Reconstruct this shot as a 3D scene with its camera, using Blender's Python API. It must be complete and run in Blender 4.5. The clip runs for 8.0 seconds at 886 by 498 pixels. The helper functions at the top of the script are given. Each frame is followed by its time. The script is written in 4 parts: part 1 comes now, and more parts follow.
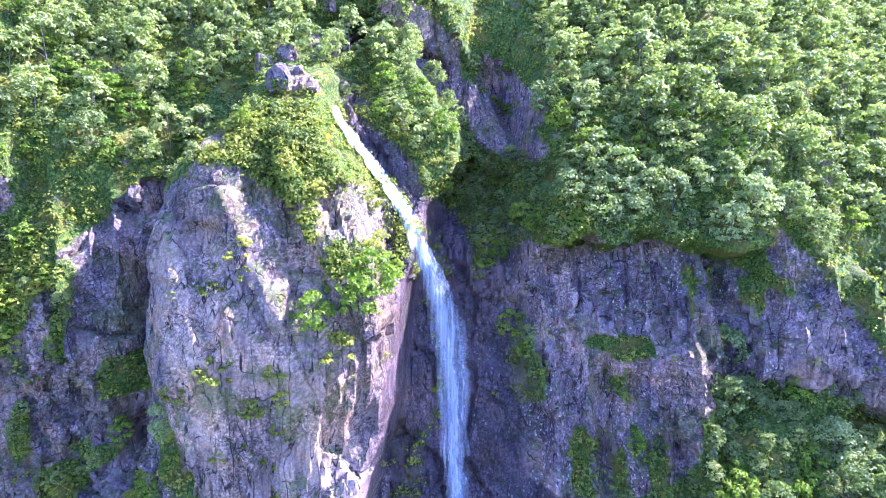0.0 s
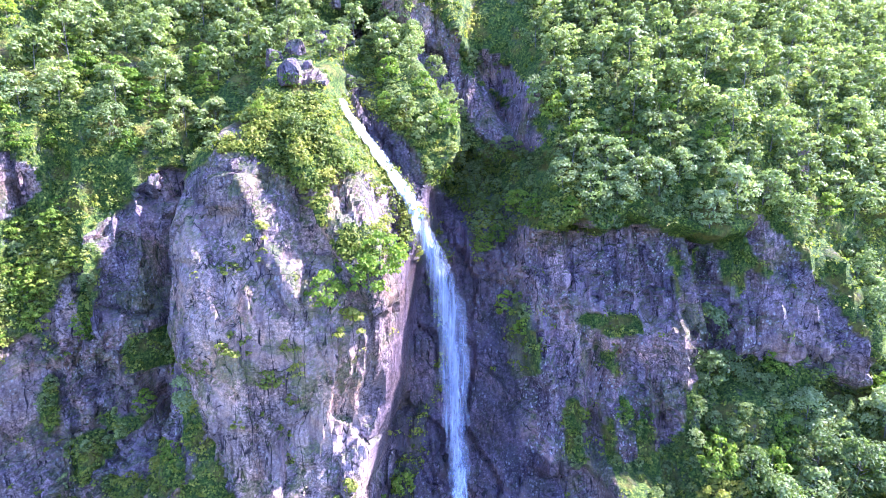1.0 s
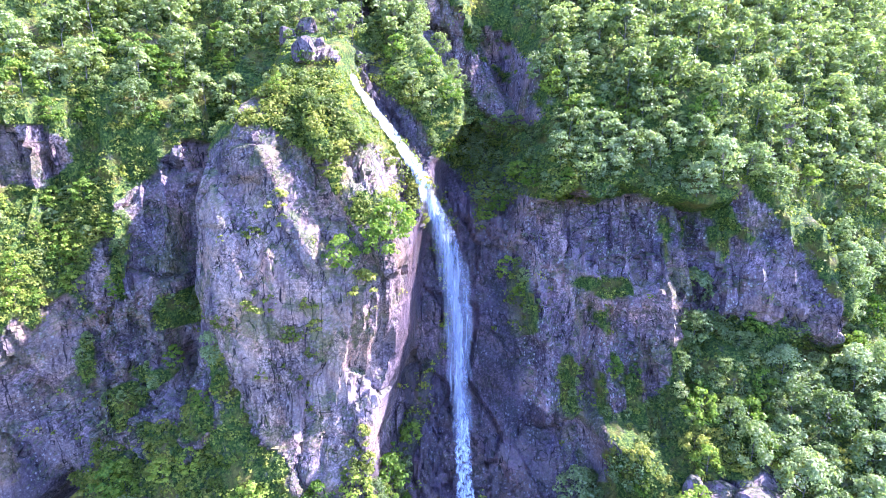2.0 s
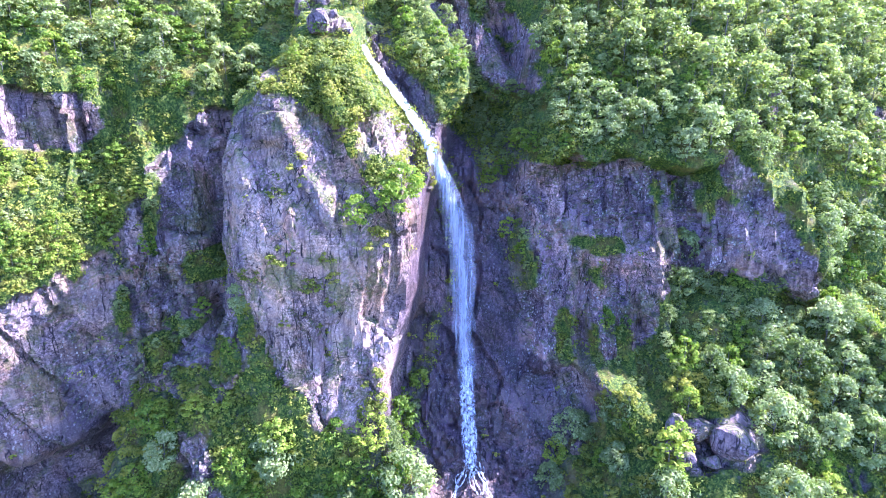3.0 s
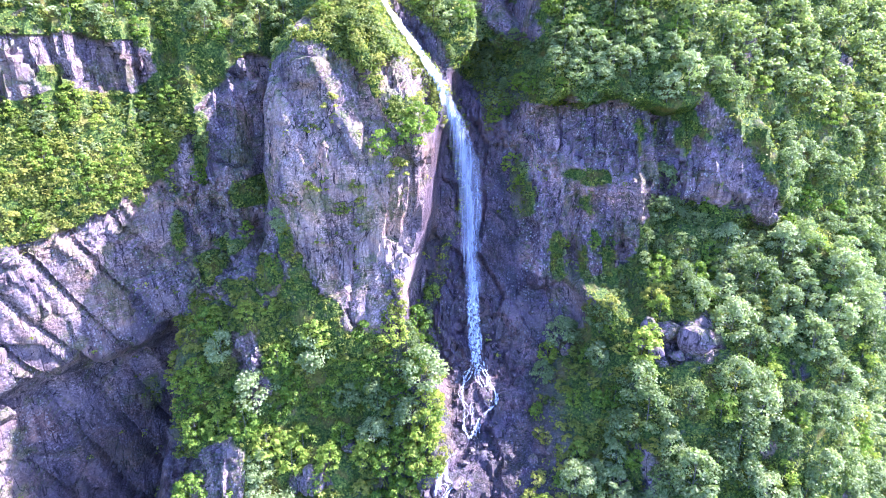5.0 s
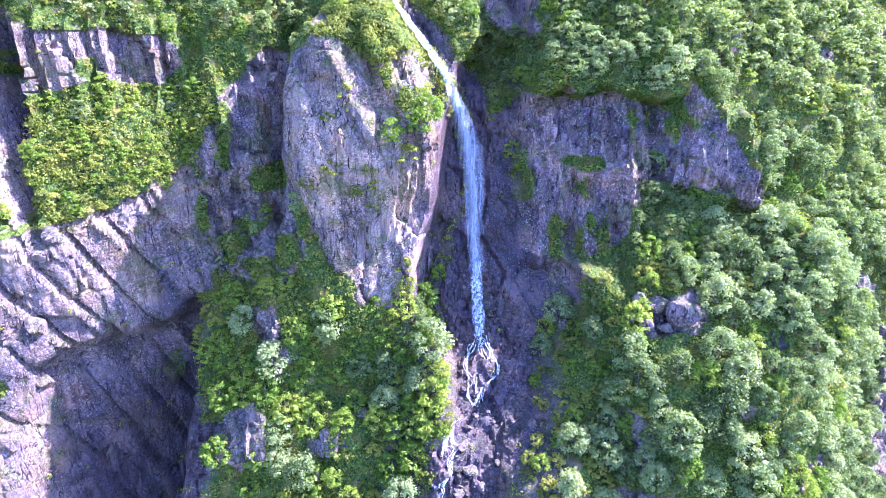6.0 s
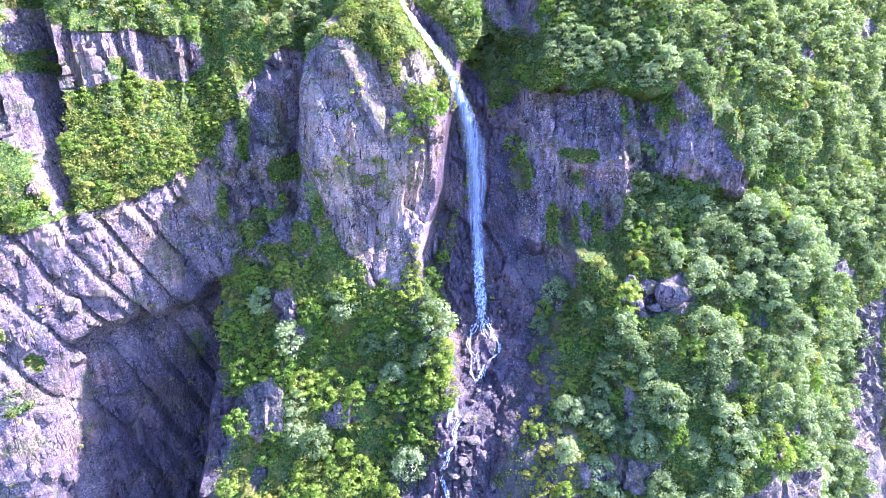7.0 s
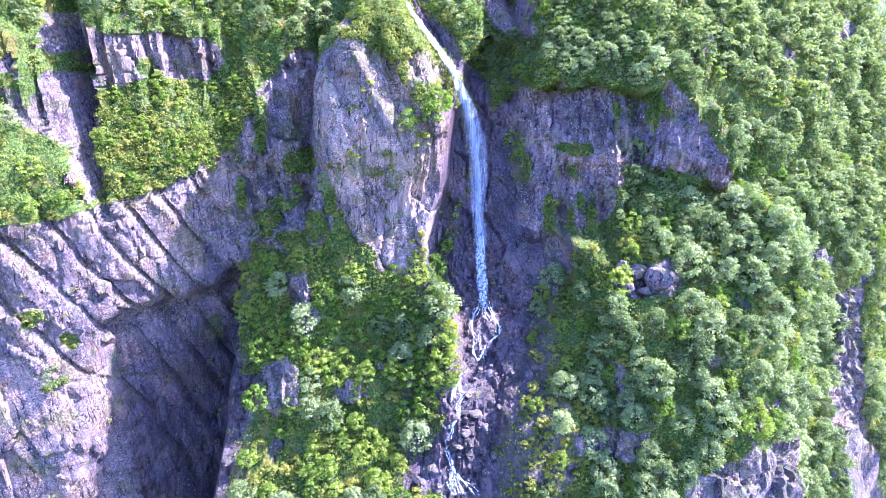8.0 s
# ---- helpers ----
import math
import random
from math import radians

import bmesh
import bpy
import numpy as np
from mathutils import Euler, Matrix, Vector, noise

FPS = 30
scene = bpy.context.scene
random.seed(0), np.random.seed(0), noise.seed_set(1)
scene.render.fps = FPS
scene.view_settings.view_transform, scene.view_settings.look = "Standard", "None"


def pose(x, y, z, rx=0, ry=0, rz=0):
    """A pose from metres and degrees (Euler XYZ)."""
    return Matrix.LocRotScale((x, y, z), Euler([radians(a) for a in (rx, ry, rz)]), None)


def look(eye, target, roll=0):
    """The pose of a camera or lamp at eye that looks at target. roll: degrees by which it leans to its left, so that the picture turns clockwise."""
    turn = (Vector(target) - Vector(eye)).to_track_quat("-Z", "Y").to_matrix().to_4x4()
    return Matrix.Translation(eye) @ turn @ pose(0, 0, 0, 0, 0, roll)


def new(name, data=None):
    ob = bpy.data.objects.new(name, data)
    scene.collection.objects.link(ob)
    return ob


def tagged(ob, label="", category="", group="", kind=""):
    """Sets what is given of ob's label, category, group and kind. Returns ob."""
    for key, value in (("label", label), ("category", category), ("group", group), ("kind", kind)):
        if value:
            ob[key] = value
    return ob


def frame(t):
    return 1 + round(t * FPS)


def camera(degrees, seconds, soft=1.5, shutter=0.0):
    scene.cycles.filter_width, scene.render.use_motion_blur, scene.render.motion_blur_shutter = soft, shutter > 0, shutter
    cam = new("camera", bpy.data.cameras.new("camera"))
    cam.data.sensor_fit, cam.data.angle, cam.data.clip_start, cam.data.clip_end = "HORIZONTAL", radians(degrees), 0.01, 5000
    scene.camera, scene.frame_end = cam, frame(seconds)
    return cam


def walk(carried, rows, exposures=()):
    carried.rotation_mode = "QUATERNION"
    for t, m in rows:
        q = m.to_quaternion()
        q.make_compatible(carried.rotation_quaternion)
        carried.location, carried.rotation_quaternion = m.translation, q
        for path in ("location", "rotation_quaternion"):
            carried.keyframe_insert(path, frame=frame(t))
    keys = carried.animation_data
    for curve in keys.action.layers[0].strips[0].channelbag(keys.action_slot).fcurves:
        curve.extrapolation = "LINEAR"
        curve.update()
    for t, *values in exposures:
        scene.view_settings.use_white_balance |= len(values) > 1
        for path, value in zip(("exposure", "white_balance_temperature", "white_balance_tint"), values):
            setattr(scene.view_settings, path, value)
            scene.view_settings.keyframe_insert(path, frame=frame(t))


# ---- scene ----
cam = camera(76.0, 8.0, soft=0.5)
METRES, EYE, TILT, LEAN, TURN = 50.0, 70.0, -10.0, 0.0, 0.0
ROWS = [
    (0.0, 0.0, 0.0, 0.0, -0.0, -0.0, 0.0),
    (0.5, -0.0068, -0.0391, -0.008, -0.27, -0.15, 0.07),
    (1.0, -0.0139, -0.0854, -0.0186, -0.42, -0.81, 0.1),
    (2.5, -0.031, -0.2399, -0.0486, -0.26, -4.72, 0.0),
    (3.0, -0.038, -0.3005, -0.0599, -0.17, -6.16, -0.03),
    (3.5, -0.0434, -0.3587, -0.0724, -0.12, -7.39, -0.02),
    (4.0, -0.0499, -0.4246, -0.0823, -0.04, -8.84, -0.05),
    (4.5, -0.0571, -0.4861, -0.0941, -0.02, -10.08, -0.07),
    (6.0, -0.0836, -0.69, -0.13, 0.02, -11.21, -0.07),
    (6.5, -0.0914, -0.7568, -0.1393, 0.02, -11.25, -0.05),
    (7.0, -0.0998, -0.8303, -0.1497, 0.02, -11.26, -0.04),
    (7.5, -0.1072, -0.8997, -0.1579, 0.02, -11.25, -0.02),
    (8.0, -0.116, -0.9781, -0.1687, 0.0, -11.23, -0.02),
]
walk(cam, [(t, pose(0, 0, EYE, TILT, LEAN, TURN) @ pose(METRES * x, METRES * y, METRES * z, 90 + pitch, roll, yaw)) for t, x, y, z, yaw, pitch, roll in ROWS],
     exposures=[(0.0, 2.47, 4700, 40), (4.5, 2.47, 4700, 40), (8.0, 2.43, 4650, 42)])

# ---- light ----
SUN_ELEV, SUN_AZIM = 46.0, 104.5        # degrees up, degrees from the view's axis towards +x
world = bpy.data.worlds.new("world")
scene.world = world
world.use_nodes = True
wt = world.node_tree
sky = wt.nodes.new("ShaderNodeTexSky")
sky.sky_type, sky.sun_disc = "NISHITA", False
sky.sun_elevation, sky.sun_rotation = radians(SUN_ELEV), radians(180 - SUN_AZIM)
wt.links.new(sky.outputs[0], wt.nodes["Background"].inputs[0])
wt.nodes["Background"].inputs[1].default_value = 0.113
sun = new("sun", bpy.data.lights.new("sun", "SUN"))
sun.data.energy, sun.data.angle, sun.data.color = 4.7, radians(0.53), (1.0, 0.86, 0.61)
SUN_WAY = Vector((math.sin(radians(SUN_AZIM)) * math.cos(radians(SUN_ELEV)),
                  -math.cos(radians(SUN_AZIM)) * math.cos(radians(SUN_ELEV)), math.sin(radians(SUN_ELEV))))
sun.matrix_world = look(SUN_WAY * 300, (0, 0, 0))


# ---- noise on arrays ----
def hash01(i, j, k, seed):
    n = (i.astype(np.int64) * 374761393 + j.astype(np.int64) * 668265263 + k.astype(np.int64) * 2147483647 + seed * 974634777) & 0xFFFFFFFF
    n = ((n ^ (n >> 13)) * 1274126177) & 0xFFFFFFFF
    n = ((n ^ (n >> 16)) * 2246822519) & 0xFFFFFFFF
    return ((n ^ (n >> 15)) & 0xFFFFFF) / float(0xFFFFFF)


def value2(u, v, seed):
    i, j = np.floor(u), np.floor(v)
    a, b = u - i, v - j
    a, b = a * a * (3 - 2 * a), b * b * (3 - 2 * b)
    z = np.zeros_like(i)
    c00, c10 = hash01(i, j, z, seed), hash01(i + 1, j, z, seed)
    c01, c11 = hash01(i, j + 1, z, seed), hash01(i + 1, j + 1, z, seed)
    return 2 * ((c00 * (1 - a) + c10 * a) * (1 - b) + (c01 * (1 - a) + c11 * a) * b) - 1


def fbm2(u, v, seed, octaves=4):
    out, amp = 0, 0.55
    for o in range(octaves):
        out = out + amp * value2(u, v, seed + o * 17)
        u, v, amp = u * 2.03 + 5.2, v * 2.03 + 1.7, amp * 0.5
    return out


def facets(p, size, seed, tilt):
    """Broken, blocky relief: each cell of a jittered lattice is a tilted plane; second result: nearness to a joint; third: the block's own chance number."""
    q = p / np.array(size)
    base = np.floor(q)
    best, second = np.full(len(q), 9e9), np.full(len(q), 9e9)
    value, ident = np.zeros(len(q)), np.zeros(len(q))
    for di in (-1, 0, 1):
        for dj in (-1, 0, 1):
            for dk in (-1, 0, 1):
                c = base + np.array((di, dj, dk))
                h = [hash01(c[:, 0], c[:, 1], c[:, 2], seed + s) for s in range(6)]
                d = q - c - np.stack(h[:3], 1)
                dist = (d * d).sum(1)
                near = dist < best
                second = np.where(near, best, np.minimum(second, dist))
                val = 2 * h[3] - 1 + tilt * ((2 * h[4] - 1) * d[:, 0] + (2 * h[5] - 1) * d[:, 2] + (h[3] - 0.5) * d[:, 1])
                value, ident = np.where(near, val, value), np.where(near, 2 * h[4] - 1, ident)
                best = np.where(near, dist, best)
    return value, np.sqrt(second) - np.sqrt(best), ident


def step(a, b, v):
    t = np.clip((v - a) / (b - a), 0, 1)
    return t * t * (3 - 2 * t)


def band(v, lo, hi, soft):
    return step(lo - soft, lo + soft, v) * (1 - step(hi - soft, hi + soft, v))


# ---- the mountainside: distance y over across x and height z ----
def buttress_shape(x, z):
    left = np.interp(z, [27, 33, 41, 51, 60, 66, 70, 73], [-14.5, -22, -27, -29.5, -30, -29, -26, -22])
    right = np.interp(z, [24, 32, 39, 48, 55, 64, 70, 76], [-12.5, -9.3, -6.2, -4.0, -4.8, -7.6, -10.6, -13])
    foot = np.interp(x, [-30, -22, -14.5, -10], [42, 35, 28.3, 30])
    inside = step(left - 1.8, left + 1.2, x) * (1 - step(right - 1.3, right + 1.3, x)) * step(foot - 1.3, foot + 1.3, z) * (1 - step(80, 84, z))
    ridge = 0.14 * np.maximum(0, x + 8.5) ** 2 + 0.10 * np.maximum(0, left + 5.5 - x) ** 2
    # lower block: a sharp arete runs up from the foot, the left plane turns away, the right one faces the sun
    d = x - np.interp(z, [29, 40, 47, 56, 66], [-15.8, -15.4, -13.6, -11.8, -12])
    lower = 46 + 0.06 * (z - 29) + 0.14 * np.maximum(0, -d) + 0.66 * np.minimum(np.maximum(0, d), 5.5) + 0.40 * np.maximum(0, d - 5.5)
    # ribs and flutes on the sunlit right plane
    lower = lower + step(-1, 1, d) * (0.55 * np.abs(np.sin(1.15 * x + 0.16 * z)) + 0.4 * np.abs(np.sin(2.3 * x - 0.2 * z + 1.0))) - 0.4 * step(-1, 1, d)
    # upper block: its edge falls from upper left to lower right; beside it a recess and a second block
    d = x - np.interp(z, [50, 60, 67, 74], [-11.2, -17.5, -21.5, -24])
    upper = 47.3 + 0.40 * (z - 51) + 0.14 * np.maximum(0, -d) + 0.62 * np.minimum(np.maximum(0, d), 4.6) - 2.0 * step(5.2, 7.2, d) + 0.30 * np.maximum(0, d - 6.5)
    # the second block is split again, its pieces stepping down towards the fall
    upper = upper + 0.7 * step(8.6, 9.2, d + 0.1 * (z - 60)) - 0.5 * step(11.6, 12.1, d)
    # a slab has come off the smooth left plane, and ledges cross it
    upper = upper + 0.8 * step(-5.6, -5.0, d + 0.25 * (z - 58)) * (1 - step(-2.2, -1.8, d)) * band(z, 53, 62.5, 0.5) - 0.6 * band(d, -14, -8.6, 0.6) * step(57, 57.8, z)
    up = step(-0.8, 0.8, z - 51 - 0.25 * (x + 14))
    front = lower * (1 - up) + upper * up + ridge
    crown = np.interp(z, [64, 68, 72, 78, 82], [49, 54.5, 59.5, 67, 77])
    return inside, np.maximum(front, crown)


def gully_depth(z):
    return np.interp(z, [6, 18, 30, 44, 58, 66, 73, 84, 95], [0, 9, 11.5, 10, 11, 15, 20, 5, 0])


def left_wall(x, z):
    """The wall left of the cleft: jointed slabs that swing forward away from it, undercut by the gorge, a green ledge and a bluff above."""
    y = 54.6 + 0.84 * (np.maximum(x, -73) + 44) + 0.45 * np.minimum(x + 73, 0)
    # slabs in steps: each stands behind its neighbour along a joint that dips to the right
    for c, jump in ((-47.5, 1.1), (-52.5, 1.6), (-57.5, 1.5), (-62.0, 1.2), (-66.5, 1.6), (-71.5, 1.4), (-77.5, 1.8)):
        d = x - c - 0.40 * (36 - z)
        y = y + (0.45 * jump * (step(-0.3, 0.3, d) - np.clip(d / 5.0, 0, 1) * (d > 0)) + 1.3 * np.exp(-(d / 0.30) ** 2)) * band(z, -14, 47, 4)
    roof = 25.5 + 0.18 * (x + 56) + 1.6 * np.sin(0.9 * x) * np.sin(0.37 * x + 1)
    under = (1 - step(roof - 5.5, roof, z)) * step(-67, -63, x + 0.16 * (24 - z))
    y = y + under * (6.5 - 0.22 * np.clip(17 - z, 0, 40))
    y = y - 0.10 * np.clip(10 - z, 0, 60) * (1 - under)
    y = y + 0.50 * np.clip(z - 43 - 0.1 * (x + 55), 0, 17) + 0.10 * np.clip(z - 60, 0, 10) + 0.85 * np.maximum(0, z - 70)
    # upright ribs in the bluff, and the black cleft that parts it
    saw = (x + 0.10 * z) / 4.3 + 0.25 * np.sin(0.9 * x)
    saw = saw - np.floor(saw)
    y = y + band(z, 57, 71, 1.5) * (2.4 * (0.9 * step(0.86, 1.0, saw) - saw + 0.5) + 0.9 * np.abs(np.sin(1.9 * x + 0.1 * z)) ** 0.7)
    y = y + 9.0 * np.exp(-((x + 66.2 - 0.18 * (62 - z)) / (1.0 + 0.07 * np.clip(z - 50, 0, 20))) ** 2) * band(z, 42, 80, 3)
    return y


def mountain(x, z):
    wx = x + 1.6 * fbm2(x / 13, z / 13, 3, 3)
    wz = z + 1.6 * fbm2(x / 11, z / 11, 9, 3)
    y = np.interp(wz, [-120, -60, -30, 0, 20, 40, 60, 75, 90, 130, 260], [-70, -22, 6, 30, 42, 51, 60, 70, 85, 128, 300])
    # green shoulder between the cleft and the buttress
    y = y - 3.0 * (1 - step(-50, -34, wx)) * step(48, 56, wz) - 4 * (1 - step(-52, -24, wx)) * step(62, 74, wz)
    y = y + 4.0 * band(wx, -47, -35, 3) * band(wz, 26, 46, 6)
    # cleft beside the buttress
    y = y + 6.0 * np.exp(-((wx + 31.5 - 0.05 * (wz - 50)) / 1.8) ** 2) * band(wz, 36, 70, 4)
    # slanting grooves with ribs between them, between the cleft and the buttress
    g = band(wx, -43, -31, 1.5) * band(wz, 33, 66, 4)
    y = y + g * (1.5 * np.abs(np.sin(0.55 * (wx + 0.30 * wz))) + 0.8 * np.abs(np.sin(1.25 * (wx + 0.25 * wz) + 0.7)) - 1.2)
    # steep bushy bench under the buttress, and its bare knob
    y = y + 3.5 * band(wx, -46, -8, 3) * band(wz, -2, 17, 6)
    y = y - 2.4 * band(wx, -39.5, -31, 1.2) * band(wz, 5.5, 14.5, 1.2)
    y = y - 1.6 * band(wx, -23.5, -17, 1.2) * band(wz, 7, 12.5, 1.0)
    # the wall beyond the cleft
    lw = 1 - step(-47.5, -41.8, wx + 0.10 * np.clip(26 - wz, 0, 40))
    y = y + (left_wall(wx, wz) - y) * lw * step(-90, -40, wz)
    # gully behind the fall, with the ravine's right wall further out lower down
    side = np.interp(wz, [10, 18, 24, 32, 40, 50, 58, 64, 70, 80], [-3, -4, -7, -7.5, -5.5, -4, -2.5, -1, 3, 4])
    wall = np.interp(wz, [10, 18, 26, 34, 42, 60], [9, 17, 21, 18, 11.5, 11])
    g = step(side - 1.5, side + 1.5, wx) * (1 - step(wall - 3, wall + 3, wx)) * step(5, 10, wz)
    y = y + gully_depth(wz) * g
    y = y - 4.0 * band(wx, 6, 20, 3) * band(wz, -4, 9, 3) + 2.5 * band(wx, -26, -6, 4) * band(wz, 12, 25, 4)
    # the upper stream bed and the hollow it comes from
    y = y + 3.0 * np.exp(-((x + 11.5 - 0.25 * (z - 75)) / 2.6) ** 2) * band(z, 76, 90, 2) + 13 * np.exp(-((x + 13.5) / 3.6) ** 2 - ((z - 86.5) / 2.2) ** 2)
    # bare slab above the gully
    slab = band(wx - 0.65 * (78 - wz), -1.5, 6.5, 0.8) * band(wz, 67, 99, 1.5)
    y = y + (79.0 + 0.42 * (z - 75) + 0.10 * (x - 6) + 0.8 * np.abs(np.sin(0.5 * (x + 0.6 * z))) - y) * slab * 0.9
    # the wooded side further right lies deeper
    low = 22 * step(56, 68, wx)
    y = y + np.interp(wx, [36, 50, 64, 84, 112], [0, 7, 11, 20, 36]) * step(34 - low, 44 - low, wz)
    # ground that falls back to the foot of the cliff
    y = y + 4.5 * band(wx, 28, 52, 4) * band(wz, 33, 44, 3)
    # upright cliff on the right: two pillars and a darker block set back beside a corner
    foot = np.interp(wx, [13, 20, 26, 30, 33, 46, 50], [31, 33, 31, 35, 40, 43, 41])
    top = np.interp(wx, [13, 22, 30, 34, 38, 45, 52], [58.5, 60.5, 59, 58, 62, 57, 51]) + 1.6 * value2(x / 3.1, 0 * x, 211)
    c = band(wx, 11.5, 50, 2.0) * step(foot - 1.2, foot + 1.2, wz) * (1 - step(top - 1.0, top + 1.0, wz))
    lean = np.interp(z, [32, 44, 51, 60], [53.2, 57.6, 60.4, 64.4])
    face = lean - 0.16 * (x - 21) + 1.8 * step(16.6, 18.0, x - 0.10 * (z - 44)) * (1 - step(44, 47, z)) - 1.6 * band(x, 19, 29.5, 1.0) * (1 - step(47.5, 49, z - 0.15 * x + 3.4))
    face = face + 2.4 * step(30.0, 31.4, x + 0.12 * (z - 50)) + 1.6 * np.exp(-((x - 31.4 + 0.12 * (z - 50)) / 0.8) ** 2) + 1.0 * np.exp(-((x - 24.4 + 0.06 * (z - 50)) / 0.7) ** 2) + 0.9 * np.exp(-((x - 15.0 - 0.1 * (z - 50)) / 0.6) ** 2)
    face = face - 1.8 * step(36, 39, x - 0.3 * (50 - z)) + 1.5 * np.abs(np.sin(0.8 * x + 0.07 * z)) ** 0.6 + 0.8 * np.abs(np.sin(1.9 * x - 0.05 * z + 0.4)) ** 0.6 - 0.9
    # cave at its foot
    face = face + 4.0 * np.exp(-((x - 17.5) / 0.9) ** 2 - ((z - 36.2) / 1.3) ** 2)
    y = y + (face - y) * c
    # spur in front of it, and the drop behind the spur
    y = y - 5.0 * band(wx, 24, 56, 5) * (1 - step(18, 32, wz)) + 4.0 * band(wx, 50, 66, 4) * (1 - step(12, 30, wz))
    edge = 61 + 0.12 * (z - 10)
    drop = step(edge - 2.5, edge + 2.5, wx) * (1 - step(22, 38, wz))
    y = y + (np.maximum(54 + 0.62 * (x - 72) + 0.1 * (z - 10) - 0.4 * np.maximum(0, 4 - z), y) - y) * drop
    # further out the mountain turns away
    y = y + 0.8 * np.maximum(0, wx - 108)
    inside, front = buttress_shape(wx, wz)
    y = np.where(front < y, y + (front - y) * inside, y)
    return y


def chute_x(z):
    return np.interp(z, [52, 57.6, 62.4, 65.6, 69.6, 73.2, 75, 80], [0, -1.6, -3.5, -5.7, -8.9, -11.6, -12.6, -13])


